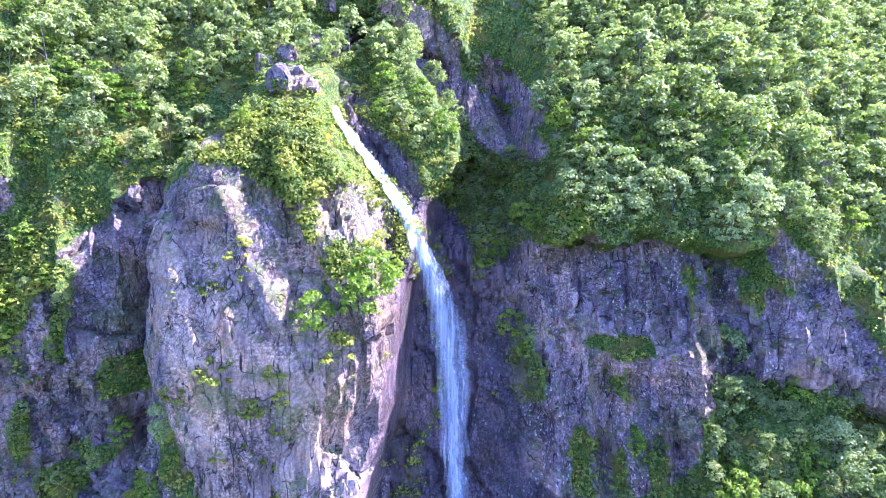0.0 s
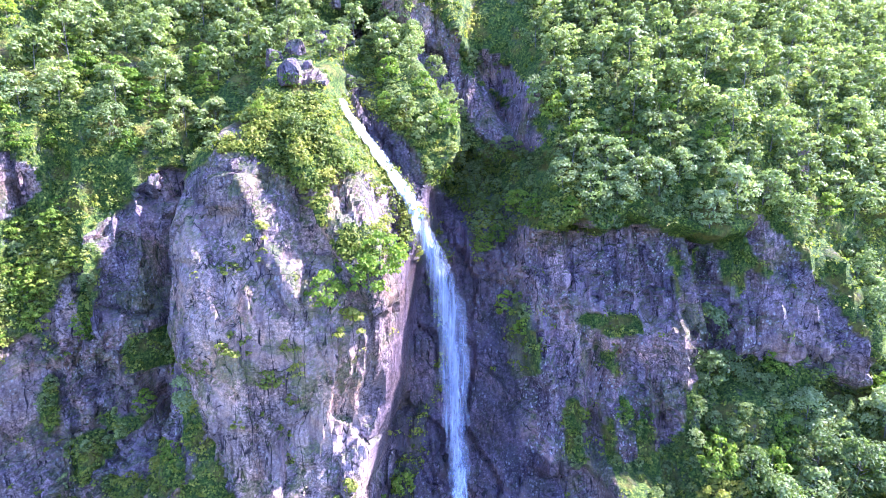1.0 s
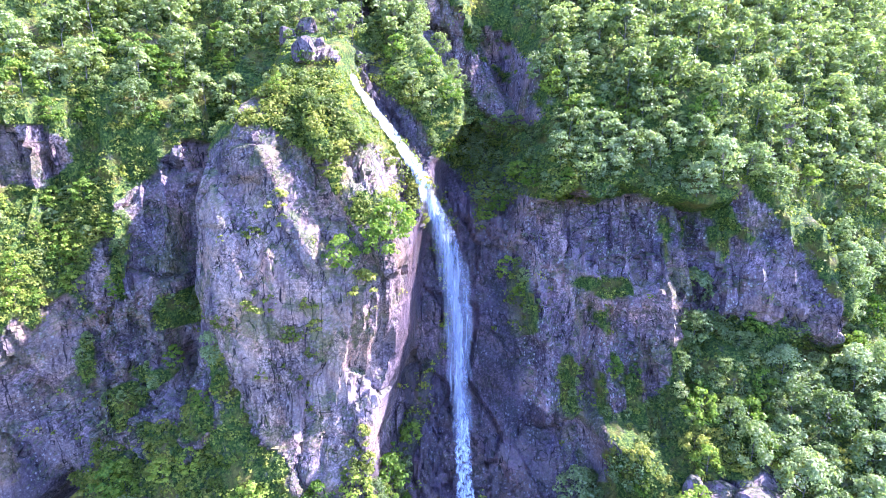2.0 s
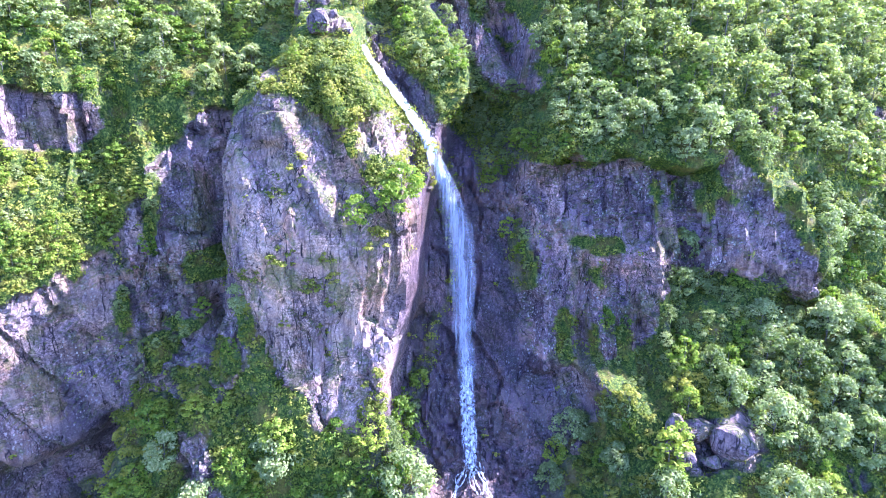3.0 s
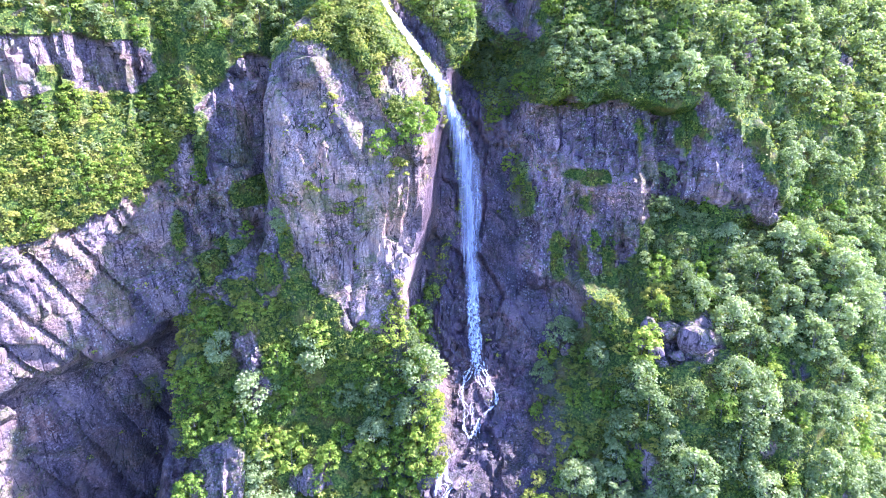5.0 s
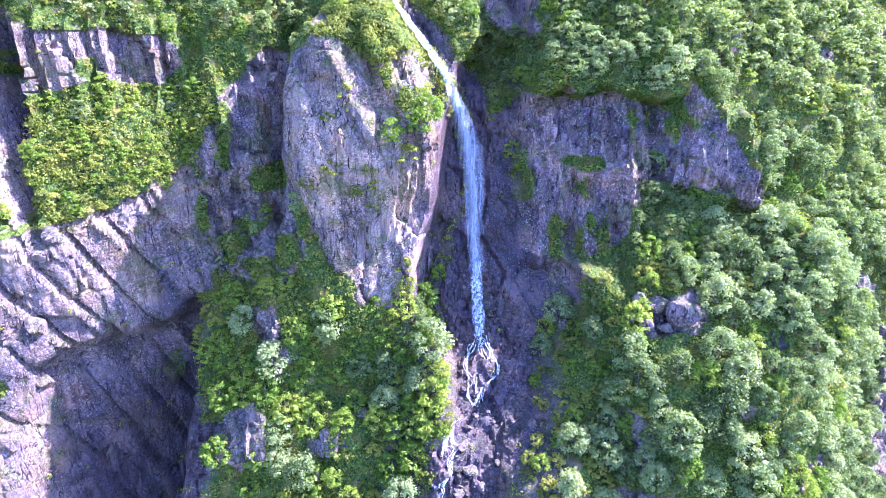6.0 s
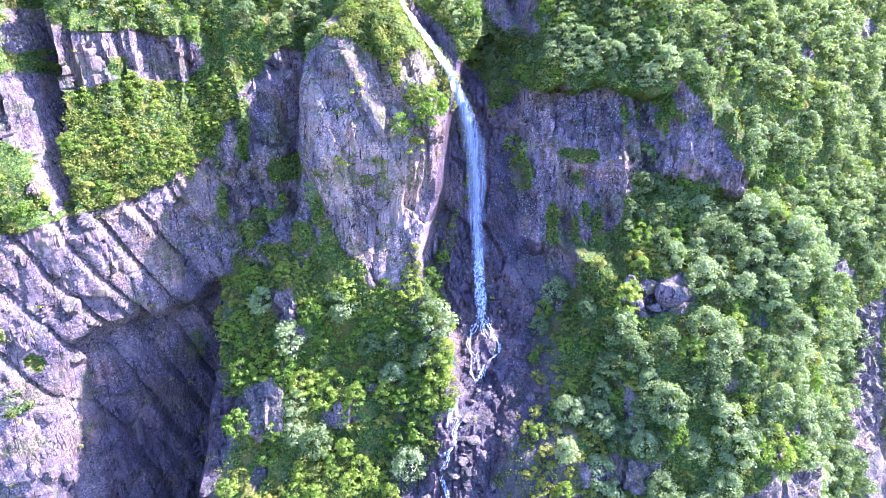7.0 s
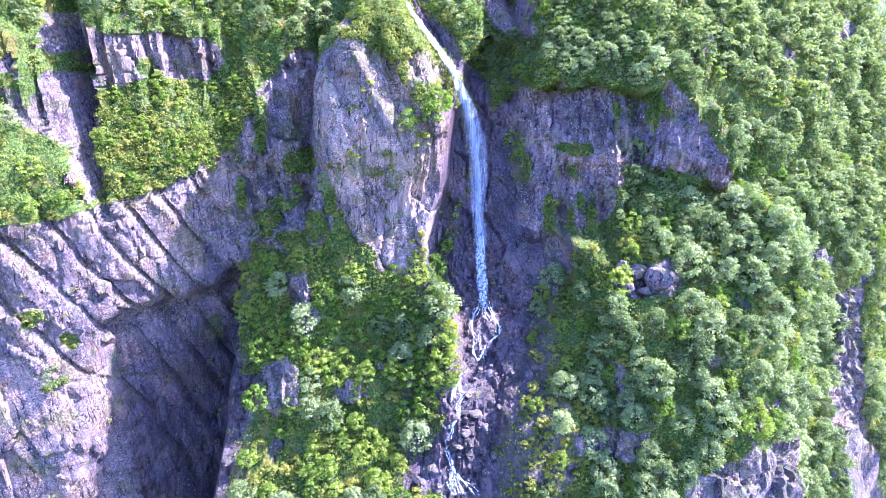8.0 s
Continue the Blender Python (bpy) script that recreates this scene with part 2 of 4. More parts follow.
# where rock is bare (1) and where plants hold (0): outlines of the rock areas, across and height
ROCK_AREAS = {
"buttress": [(-30.9, 61.0), (-24.9, 68.0), (-20.0, 69.4), (-18.1, 66.1), (-13.9, 64.9), (-9.7, 66.6), (-5.2, 64.3), (-3.6, 57.4), (-1.5, 49.0), (-1.9, 40.6), (-4.5, 33.0), (-7.9, 26.8), (-12.9, 29.2), (-16.6, 28.8), (-20.8, 32.5), (-25.0, 40.1), (-26.2, 47.9), (-27.7, 55.4)],
    "cliff": [(8.1, 57.5), (11.4, 59.5), (18.0, 58.5), (23.9, 59.8), (31.1, 57.7), (35.3, 55.7), (35.7, 62.4), (40.0, 60.8), (42.9, 55.1), (46.2, 49.0), (51.1, 43.1), (48.3, 40.3), (43.7, 43.4), (39.3, 43.4), (33.4, 45.0), (28.4, 45.1), (26.9, 38.9), (25.8, 34.3), (20.2, 33.4), (18.3, 29.8), (19.0, 26.5), (13.8, 19.4), (10.1, 15.6), (4.5, 13.1), (-2.4, 14.9), (-5.1, 19.7), (-5.1, 25.9), (-2.3, 34.1), (0.0, 43.8), (0.6, 55.3), (-2.8, 63.4), (2.0, 61.5), (4.7, 54.3)],
    "bed": [(-2.3, 17.6), (3.8, 20.3), (13.9, 19.8), (10.0, 14.9), (11.9, 13.4), (8.9, 9.5), (4.9, 7.5), (2.7, 1.0), (4.5, -4.8), (-14.0, -5.6), (-12.2, -2.6), (-5.7, 2.2), (-6.2, 9.6), (-1.4, 11.7)],
    "flank": [(-54, 16), (-44, 18), (-41.5, 12), (-42, 0), (-44, -20), (-58, -20)],
    "crevice": [(-70, 73), (-65.5, 73), (-63.5, 57), (-62, 44), (-64, 44), (-67.5, 58)],
    "left": [(-110, 43), (-64.4, 41.9), (-60.8, 43.2), (-54.4, 43.0), (-51.4, 47.5), (-46.1, 48.8), (-42.5, 45.4), (-41.8, 35.1), (-42.7, 28.6), (-51.1, 14.2), (-52.3, -1.6), (-56, -30), (-110, -30)],
    "band": [(-68.6, 69.5), (-65.8, 71.1), (-60.5, 69.2), (-54.2, 68.5), (-48.3, 68.4), (-46.4, 64.4), (-49.3, 60.5), (-57.1, 62.1), (-63.6, 61.6), (-64.4, 53.0), (-63.0, 44.3), (-64.9, 43.3), (-66.9, 53.3), (-70.0, 56.2), (-73.5, 58.2), (-72.6, 64.7)],
    "groove": [(-41.3, 56.6), (-38.9, 60.5), (-33.1, 66.8), (-27.5, 62.0), (-26.0, 47.9), (-23.9, 37.2), (-29.1, 32.4), (-33.4, 31.8), (-41.7, 31.2), (-42.5, 45.4), (-46.1, 49.8)],
    "slab": [(-9.4, 92.0), (-3.5, 91.7), (-1.5, 87.4), (1.7, 84.0), (5.4, 77.6), (10.9, 74.3), (11.7, 70.3), (11.5, 67.3), (7.1, 68.3), (3.3, 71.1), (0.5, 77.0), (-3.2, 81.1), (-6.5, 85.7)],
    "summit": [(-18.6, 75.5), (-20.0, 81.0), (-15.6, 78.6), (-14.6, 76.4)],
    "rib": [(75, 19), (88, 18), (92, -3), (91, -12), (95, -34), (83, -38), (80, -20), (78, -8), (79, 2)],
    "spur": [(16.0, 5.7), (24.1, 4.4), (30.3, 6.9), (30.9, 3.8), (24.7, 1.0), (16.9, 2.2)],
    "lip": [(36, -1), (47, 4), (58, 2), (60, -14), (31, -14)],
    "scar": [(48.2, 10.4), (68.1, 2.9), (71.7, -1.8), (49.6, 8.9)],
    "top": [(79.7, 70.3), (87.1, 72.6), (89.4, 69.2), (81.9, 66.7)],
    "outcrop": [(-41.7, 11.1), (-34.9, 13.9), (-30.9, 11.3), (-32.6, 6.2), (-37.0, 4.6), (-40.3, 7.2)],
    "knob": [(-25.2, 8.8), (-19.6, 9.9), (-19.0, 7.3), (-24.4, 6.3)],
    "blocks": [(27.4, 29.3), (36.6, 30.9), (37.7, 27.2), (34.2, 25.3), (27.1, 25.6)],
    "chute": [(-12, 77), (-10.5, 77), (-6.5, 71.5), (-2, 65.5), (2, 58), (0, 57), (-2.9, 62.3), (-7.3, 67.5), (-10.8, 72.5)],
    "hollow": [(-18.7, 85.7), (-15.2, 88.7), (-13.1, 87.7), (-13.5, 81.5), (-16.5, 82.3)],
    "step": [(-34.5, 28.3), (-31.2, 28.8), (-28.8, 21.0), (-31.0, 16.6), (-32.6, 23.1)],
}


def within(x, z, outline):
    """1 inside the outline, else 0."""
    odd = np.zeros(len(x), bool)
    for (x0, z0), (x1, z1) in zip(outline, outline[1:] + outline[:1]):
        if z0 != z1:
            odd ^= ((z0 > z) != (z1 > z)) & (x < (x1 - x0) * (z - z0) / (z1 - z0) + x0)
    return odd

# green patches on the shaded rock: across, height, half width, half height
GREEN = [(9.5, 45.1, 1.8, 5.0), (15.3, 35.8, 1.5, 4.2), (19.5, 48.6, 4.1, 1.1), (21.2, 38.6, 0.8, 1.9), (-39.6, 53.2, 1.3, 5.3), (-32.5, 46.3, 3.4, 2.4), (-26.6, 41.0, 1.4, 3.0), (-39.4, 35.9, 2.2, 2.5), (-29.3, 36.1, 2.8, 2.2), (-33.6, 33.0, 3.9, 1.4), (-20.7, 31.1, 2.9, 1.9), (-36.5, 39.1, 2.5, 1.4), (-25.0, 36.7, 0.9, 2.6), (-44.0, 40.6, 0.8, 3.1), (-52.7, 12.7, 1.4, 3.1), (-70.7, 49.9, 5.1, 4.7), (-72.1, 26.7, 1.6, 1.8), (-69.1, 21.0, 1.0, 1.7), (-71.4, 13.9, 1.6, 0.8)]


def bare(x, z):
    wx = x + 1.8 * fbm2(x / 5, z / 5, 33, 4)
    wz = z + 1.8 * fbm2(x / 5, z / 5, 41, 4)
    m = np.zeros(len(x), bool)
    for outline in ROCK_AREAS.values():
        m |= within(wx, wz, outline)
    # grassy strips that cross the rock, and stony gaps in the green
    strip = ((fbm2(wx / 7 + 0.35 * wz / 7, wz / 16, 61, 4) > 0.42) & (wx < -30) & ((wx > -62) | (wz > 38))) | ((fbm2(wx / 4, wz / 11, 65, 4) > 0.52) & (wx > 8) & (wx < 60))
    crown = within(wx, wz, [(-20, 71), (-8, 70), (-5.3, 61), (-6.5, 56), (-9, 58.5), (-13, 62), (-16.5, 65)]) & (fbm2(x / 2.5, z / 3.5, 81, 3) > 0.0)
    m &= ~crown
    px, pz = 0.5 * (x + wx), 0.5 * (z + wz)
    for cx, cz, rx, rz in GREEN:
        m &= ((px - cx) / rx) ** 2 + ((pz - cz) / rz) ** 2 > 1
    gap = fbm2(wx / 8, wz / 8, 71, 4) > 0.55
    return ((m & ~strip) | (gap & (np.abs(x) < 90))).astype(float)


def mesh_of(name, verts, quads, mats, smooth=False):
    me = bpy.data.meshes.new(name)
    verts, quads = np.asarray(verts, np.float32), np.asarray(quads, np.int32)
    n, k = quads.shape
    me.vertices.add(len(verts))
    me.vertices.foreach_set("co", verts.ravel())
    me.loops.add(n * k)
    me.loops.foreach_set("vertex_index", quads.ravel())
    me.polygons.add(n)
    me.polygons.foreach_set("loop_start", np.arange(0, n * k, k, dtype=np.int32))
    me.polygons.foreach_set("use_smooth", np.full(n, smooth))
    for m in mats:
        me.materials.append(m)
    me.update(calc_edges=True)
    return me


# ---- materials ----
class Shader:
    def __init__(self, name):
        self.m = bpy.data.materials.new(name)
        self.m.use_nodes = True
        self.t = self.m.node_tree
        self.bsdf = self.t.nodes["Principled BSDF"]
        self.coord = self.t.nodes.new("ShaderNodeTexCoord").outputs["Object"]

    def link(self, a, b):
        self.t.links.new(a, b)

    def scaled(self, x, y, z):
        n = self.t.nodes.new("ShaderNodeMapping")
        n.inputs["Scale"].default_value = (x, y, z)
        self.link(self.coord, n.inputs["Vector"])
        return n.outputs[0]

    def leaning(self, x, y, z):
        n = self.t.nodes.new("ShaderNodeMapping")
        n.inputs["Rotation"].default_value = (0.0, 0.22, 0.0)
        n.inputs["Scale"].default_value = (x, y, z)
        wob = self.t.nodes.new("ShaderNodeVectorMath")
        wob.operation = "MULTIPLY_ADD"
        src = self.t.nodes.new("ShaderNodeTexNoise")
        src.inputs["Scale"].default_value = 0.35
        self.link(self.coord, src.inputs["Vector"])
        self.link(src.outputs[1], wob.inputs[0])
        wob.inputs[1].default_value = (0.5, 0.5, 0.5)
        self.link(self.coord, wob.inputs[2])
        self.link(wob.outputs[0], n.inputs["Vector"])
        return n.outputs[0]

    def noise(self, scale, detail=4.0, rough=0.6, vec=None, warp=0.0):
        n = self.t.nodes.new("ShaderNodeTexNoise")
        n.inputs["Scale"].default_value, n.inputs["Detail"].default_value = scale, detail
        n.inputs["Roughness"].default_value, n.inputs["Distortion"].default_value = rough, warp
        self.link(vec or self.coord, n.inputs["Vector"])
        return n.outputs[0]

    def cells(self, scale, feature="DISTANCE_TO_EDGE", vec=None):
        n = self.t.nodes.new("ShaderNodeTexVoronoi")
        n.feature = feature
        n.inputs["Scale"].default_value = scale
        self.link(vec or self.coord, n.inputs["Vector"])
        return n.outputs[0]

    def ramp(self, fac, *stops):
        n = self.t.nodes.new("ShaderNodeValToRGB")
        e = n.color_ramp.elements
        while len(e) < len(stops):
            e.new(0.5)
        for el, (pos, col) in zip(e, stops):
            el.position = pos
            el.color = (col, col, col, 1) if isinstance(col, (int, float)) else (*col, 1)
        self.link(fac, n.inputs[0])
        return n.outputs[0]

    def mix(self, fac, a, b, how="MIX"):
        n = self.t.nodes.new("ShaderNodeMix")
        n.data_type, n.blend_type = "RGBA", how
        for sock, v in ((n.inputs[0], fac), (n.inputs[6], a), (n.inputs[7], b)):
            if isinstance(v, (int, float)):
                sock.default_value = v if sock.type == "VALUE" else (v, v, v, 1)
            elif isinstance(v, tuple):
                sock.default_value = (*v, 1)
            else:
                self.link(v, sock)
        return n.outputs[2]

    def math(self, op, a, b=0.0, clamp=False):
        n = self.t.nodes.new("ShaderNodeMath")
        n.operation, n.use_clamp = op, clamp
        for sock, v in zip(n.inputs, (a, b)):
            if isinstance(v, (int, float)):
                sock.default_value = v
            else:
                self.link(v, sock)
        return n.outputs[0]

    def attr(self, name):
        n = self.t.nodes.new("ShaderNodeAttribute")
        n.attribute_name = name
        return n.outputs["Fac"]

    def up(self):
        g, s = self.t.nodes.new("ShaderNodeNewGeometry"), self.t.nodes.new("ShaderNodeSeparateXYZ")
        self.link(g.outputs["True Normal"], s.inputs[0])
        return s.outputs[2]

    def island(self):
        return self.t.nodes.new("ShaderNodeNewGeometry").outputs["Random Per Island"]

    def own(self):
        return self.t.nodes.new("ShaderNodeObjectInfo").outputs["Random"]

    def bump(self, height, strength, distance, after=None):
        n = self.t.nodes.new("ShaderNodeBump")
        n.inputs["Strength"].default_value, n.inputs["Distance"].default_value = strength, distance
        self.link(height, n.inputs["Height"])
        if after:
            self.link(after, n.inputs["Normal"])
        return n.outputs[0]

    def done(self, color, rough=0.9, normal=None, spec=0.3):
        for key, v in (("Base Color", color), ("Roughness", rough), ("Normal", normal), ("Specular IOR Level", spec)):
            sock = self.bsdf.inputs[key]
            if v is None:
                continue
            if isinstance(v, tuple):
                sock.default_value = (*v, 1)
            elif isinstance(v, (int, float)):
                sock.default_value = v
            else:
                self.link(v, sock)
        return self.m


def rock_material(name, tint, mossy, flecks=0.6):
    """Violet-grey gneiss: broad tone, upright streaks, crusts of pale lichen flecks, dark joints and hair cracks; plants and moss on what is not bare."""
    s = Shader(name)
    broad = s.noise(0.10, 6, 0.62, warp=0.6)
    col = s.ramp(broad, (0.30, tuple(c * 0.62 for c in tint)), (0.45, tint), (0.58, tuple(min(1, c * 1.3) for c in tint)), (0.72, tuple(c * k for c, k in zip(tint, (1.45, 1.25, 1.12)))))
    tone = s.attr("tone")
    col = s.mix(1.0, col, s.math("ADD", s.math("MULTIPLY", tone, 0.55), 1.0), "MULTIPLY")
    col = s.mix(1.0, col, s.ramp(s.math("ADD", s.math("MULTIPLY", tone, 0.5), 0.5), (0.15, (0.95, 0.94, 1.08)), (0.85, (1.08, 1.01, 0.90))), "MULTIPLY")
    streak = s.noise(1.0, 6, 0.68, s.scaled(1.1, 1.1, 0.10))
    col = s.mix(s.ramp(streak, (0.40, 0.8), (0.50, 0.0)), col, s.mix(1.0, col, (0.45, 0.42, 0.48), "MULTIPLY"))
    hue = s.noise(0.16, 5, 0.65, warp=0.8)
    col = s.mix(1.0, col, s.ramp(hue, (0.36, (0.88, 0.90, 1.06)), (0.50, (1.0, 1.0, 1.0)), (0.62, (1.16, 1.02, 0.84))), "MULTIPLY")
    # broken, crusted stretches beside smooth ones
    broken = s.ramp(s.noise(0.17, 4, 0.6), (0.40, 0.12), (0.54, 1.0))
    chip = s.cells(1.5, "F1", s.leaning(1.5, 1.5, 0.7))
    col = s.mix(s.math("MULTIPLY", broken, 0.8), col, s.ramp(s.noise(1.9, 8, 0.75), (0.34, 0.30), (0.5, 0.95), (0.64, 1.8)), "MULTIPLY")
    grain = s.noise(3.6, 5, 0.85)
    col = s.mix(s.math("ADD", s.math("MULTIPLY", broken, 0.55), 0.25), col, s.ramp(grain, (0.40, 0.22), (0.5, 1.0), (0.60, 2.0)), "MULTIPLY")
    crust = s.math("MULTIPLY", s.ramp(s.noise(0.21, 5, 0.65), (0.42, 0.0), (0.56, 1.0)), flecks)
    dots = s.ramp(s.cells(2.3, "F1", s.scaled(1.0, 1.0, 0.7)), (0.27, 1.0), (0.33, 0.0))
    dots = s.math("MULTIPLY", dots, s.ramp(s.noise(2.2, 3, 0.7), (0.46, 0.0), (0.52, 1.0)))
    col = s.mix(s.math("MULTIPLY", crust, 0.55), col, s.mix(1.0, col, (0.55, 0.52, 0.56), "MULTIPLY"))
    col = s.mix(s.math("MULTIPLY", dots, crust, clamp=True), col, (0.56, 0.53, 0.54))
    col = s.mix(s.math("MULTIPLY", s.ramp(s.noise(4.4, 5, 0.8), (0.55, 0.0), (0.60, 0.8)), crust, clamp=True), col, (0.40, 0.385, 0.40))
    # cracks: broken lines, mostly upright, some slanting
    lines = s.math("ABSOLUTE", s.math("SUBTRACT", s.noise(1.0, 2, 0.5, s.leaning(0.55, 0.55, 0.07)), 0.5))
    slant = s.math("ABSOLUTE", s.math("SUBTRACT", s.noise(1.0, 3, 0.5, s.leaning(0.16, 0.3, 0.30)), 0.5))
    joint = s.math("MINIMUM", lines, s.math("MULTIPLY", slant, 2.4))
    gap = s.ramp(s.noise(0.5, 4), (0.42, 0.0), (0.52, 1.0))
    col = s.mix(s.math("MULTIPLY", s.ramp(joint, (0.0, 1.0), (0.007, 0.8), (0.013, 0.0)), gap), col, (0.022, 0.018, 0.028))
    # wet rock, and the gorge's shade put into the colour, darken the stone
    wet_shade = s.attr("wet_shade")
    col = s.mix(s.math("MULTIPLY", wet_shade, 0.85), col, s.mix(1.0, col, (0.26, 0.25, 0.32), "MULTIPLY"))
    # plants
    patch = s.noise(0.55, 6, 0.7)
    ledge = s.ramp(s.up(), (0.25, 0.0), (0.55, mossy))
    green = s.math("MULTIPLY", s.math("SUBTRACT", 1.0, s.attr("bare")), s.ramp(patch, (0.32, 0.6), (0.44, 1.0)))
    green = s.math("MAXIMUM", green, s.math("MULTIPLY", ledge, s.ramp(patch, (0.42, 0.0), (0.50, 1.0))))
    green = s.math("MAXIMUM", green, s.math("MULTIPLY", s.ramp(s.noise(0.16, 7, 0.75), (0.54, 0.0), (0.58, 0.9)), mossy))
    green = s.math("MULTIPLY", green, s.math("SUBTRACT", 1.0, s.math("MULTIPLY", wet_shade, 0.75)))
    leafy = s.ramp(s.noise(2.6, 8, 0.85), (0.36, (0.006, 0.014, 0.005)), (0.48, (0.040, 0.085, 0.012)), (0.56, (0.15, 0.20, 0.025)), (0.68, (0.32, 0.30, 0.06)))
    leafy = s.mix(s.ramp(s.noise(0.3, 4), (0.52, 0.0), (0.64, 0.6)), leafy, (0.20, 0.15, 0.035))
    col = s.mix(green, col, leafy)
    n = s.bump(s.math("MULTIPLY", s.noise(0.9, 9, 0.7), broken), 0.8, 0.5)
    n = s.bump(chip, 0.4, 0.15, n)
    n = s.bump(s.ramp(joint, (0.0, 0.0), (0.02, 1.0)), 0.5, 0.2, n)
    n = s.bump(s.noise(5.0, 5, 0.8), 0.8, 0.14, n)
    rough = s.mix(wet_shade, 0.88, 0.42)
    return s.done(col, rough, n, 0.3)


def leaf_material(name, dark, mid, light, own=True):
    """Sprays of small leaves, every leaflet with its own tone and tilt."""
    s = Shader(name)
    vor = s.t.nodes.new("ShaderNodeTexVoronoi")
    vor.inputs["Scale"].default_value = 5.0
    s.link(s.coord, vor.inputs["Vector"])
    rnd = s.t.nodes.new("ShaderNodeSeparateColor")
    s.link(vor.outputs["Color"], rnd.inputs[0])
    tone = s.math("MULTIPLY", s.own() if own else s.ramp(s.noise(0.22, 2), (0.3, 0.0), (0.7, 1.0)), 0.42)
    tone = s.math("ADD", tone, s.math("MULTIPLY", s.island(), 0.30))
    tone = s.math("ADD", tone, s.math("MULTIPLY", rnd.outputs[0], 0.28))
    col = s.ramp(tone, (0.10, dark), (0.5, mid), (0.9, light))
    geo, way, tilt = s.t.nodes.new("ShaderNodeNewGeometry"), s.t.nodes.new("ShaderNodeVectorMath"), s.t.nodes.new("ShaderNodeVectorMath")
    tilt.operation, way.operation = "SUBTRACT", "MULTIPLY_ADD"
    s.link(vor.outputs["Color"], tilt.inputs[0])
    tilt.inputs[1].default_value = (0.5, 0.5, 0.5)
    s.link(tilt.outputs[0], way.inputs[0])
    way.inputs[1].default_value = (0.9, 0.9, 0.9)
    s.link(geo.outputs["Normal"], way.inputs[2])
    norm = s.t.nodes.new("ShaderNodeVectorMath")
    norm.operation = "NORMALIZE"
    s.link(way.outputs[0], norm.inputs[0])
    s.done(col, 0.5, norm.outputs[0], 0.3)
    trans = s.t.nodes.new("ShaderNodeBsdfTranslucent")
    s.link(s.mix(1.0, col, (1.0, 1.15, 0.40), "MULTIPLY"), trans.inputs[0])
    both = s.t.nodes.new("ShaderNodeMixShader")
    both.inputs[0].default_value = 0.5
    s.link(s.bsdf.outputs[0], both.inputs[1])
    s.link(trans.outputs[0], both.inputs[2])
    s.link(both.outputs[0], s.t.nodes["Material Output"].inputs[0])
    return s.m


def bark_material():
    s = Shader("birch bark")
    col = s.ramp(s.noise(3.0, 5, 0.7, s.scaled(1, 1, 3)), (0.35, (0.09, 0.08, 0.07)), (0.55, (0.20, 0.19, 0.17)), (0.75, (0.32, 0.30, 0.28)))
    return s.done(col, 0.85, s.bump(s.noise(8, 4), 0.5, 0.03))


def water_material(name, density, stretch, blue, grain=3.2, gaps=3.4):
    """Broken white water: bright threads with gaps that let the rock show through."""
    s = Shader(name)
    threads = s.noise(1.0, 7, 0.62, s.scaled(grain, grain, stretch), warp=0.3)
    edge = s.attr("edge")
    cover = s.math("ADD", s.math("MULTIPLY", s.math("SUBTRACT", threads, 0.5), gaps), s.math("MULTIPLY", edge, density))
    cover = s.math("MULTIPLY", cover, s.ramp(edge, (0.0, 0.0), (0.25, 1.0)), clamp=True)
    # the ravine's blue shade is put into the colour between the threads
    s.done(s.mix(threads, blue, (0.84, 0.88, 0.95)), 0.35, s.bump(threads, 0.6, 0.15), 0.4)
    s.link(cover, s.bsdf.inputs["Alpha"])
    return s.m


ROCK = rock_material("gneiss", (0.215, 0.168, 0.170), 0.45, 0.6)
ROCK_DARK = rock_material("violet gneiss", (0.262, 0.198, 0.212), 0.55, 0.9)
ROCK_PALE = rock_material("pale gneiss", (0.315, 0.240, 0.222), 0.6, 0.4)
BARK = bark_material()
LEAF_BIRCH = leaf_material("birch leaves", (0.075, 0.120, 0.035), (0.300, 0.370, 0.145), (0.600, 0.630, 0.360))
LEAF_ROWAN = leaf_material("rowan leaves", (0.045, 0.125, 0.014), (0.270, 0.380, 0.045), (0.580, 0.590, 0.095))
LEAF_BUSH = leaf_material("willow leaves", (0.065, 0.105, 0.016), (0.310, 0.345, 0.062), (0.620, 0.540, 0.115))
LEAF_FAR = leaf_material("wood leaves", (0.075, 0.120, 0.034), (0.310, 0.370, 0.135), (0.600, 0.620, 0.310), own=False)
LEAF_LOW = leaf_material("undergrowth leaves", (0.055, 0.105, 0.015), (0.260, 0.310, 0.045), (0.560, 0.490, 0.095), own=False)

# ---- the mountainside as meshes ----
def spaced(marks):
    """Coordinates with a step of its own in each stretch: (from, step), ..., (to, 0)."""
    out = []
    for (a, d), (b, _) in zip(marks, marks[1:]):
        n = max(1, round((b - a) / d))
        out.extend(a + (b - a) * i / n for i in range(n))
    return np.array(out + [marks[-1][0]])


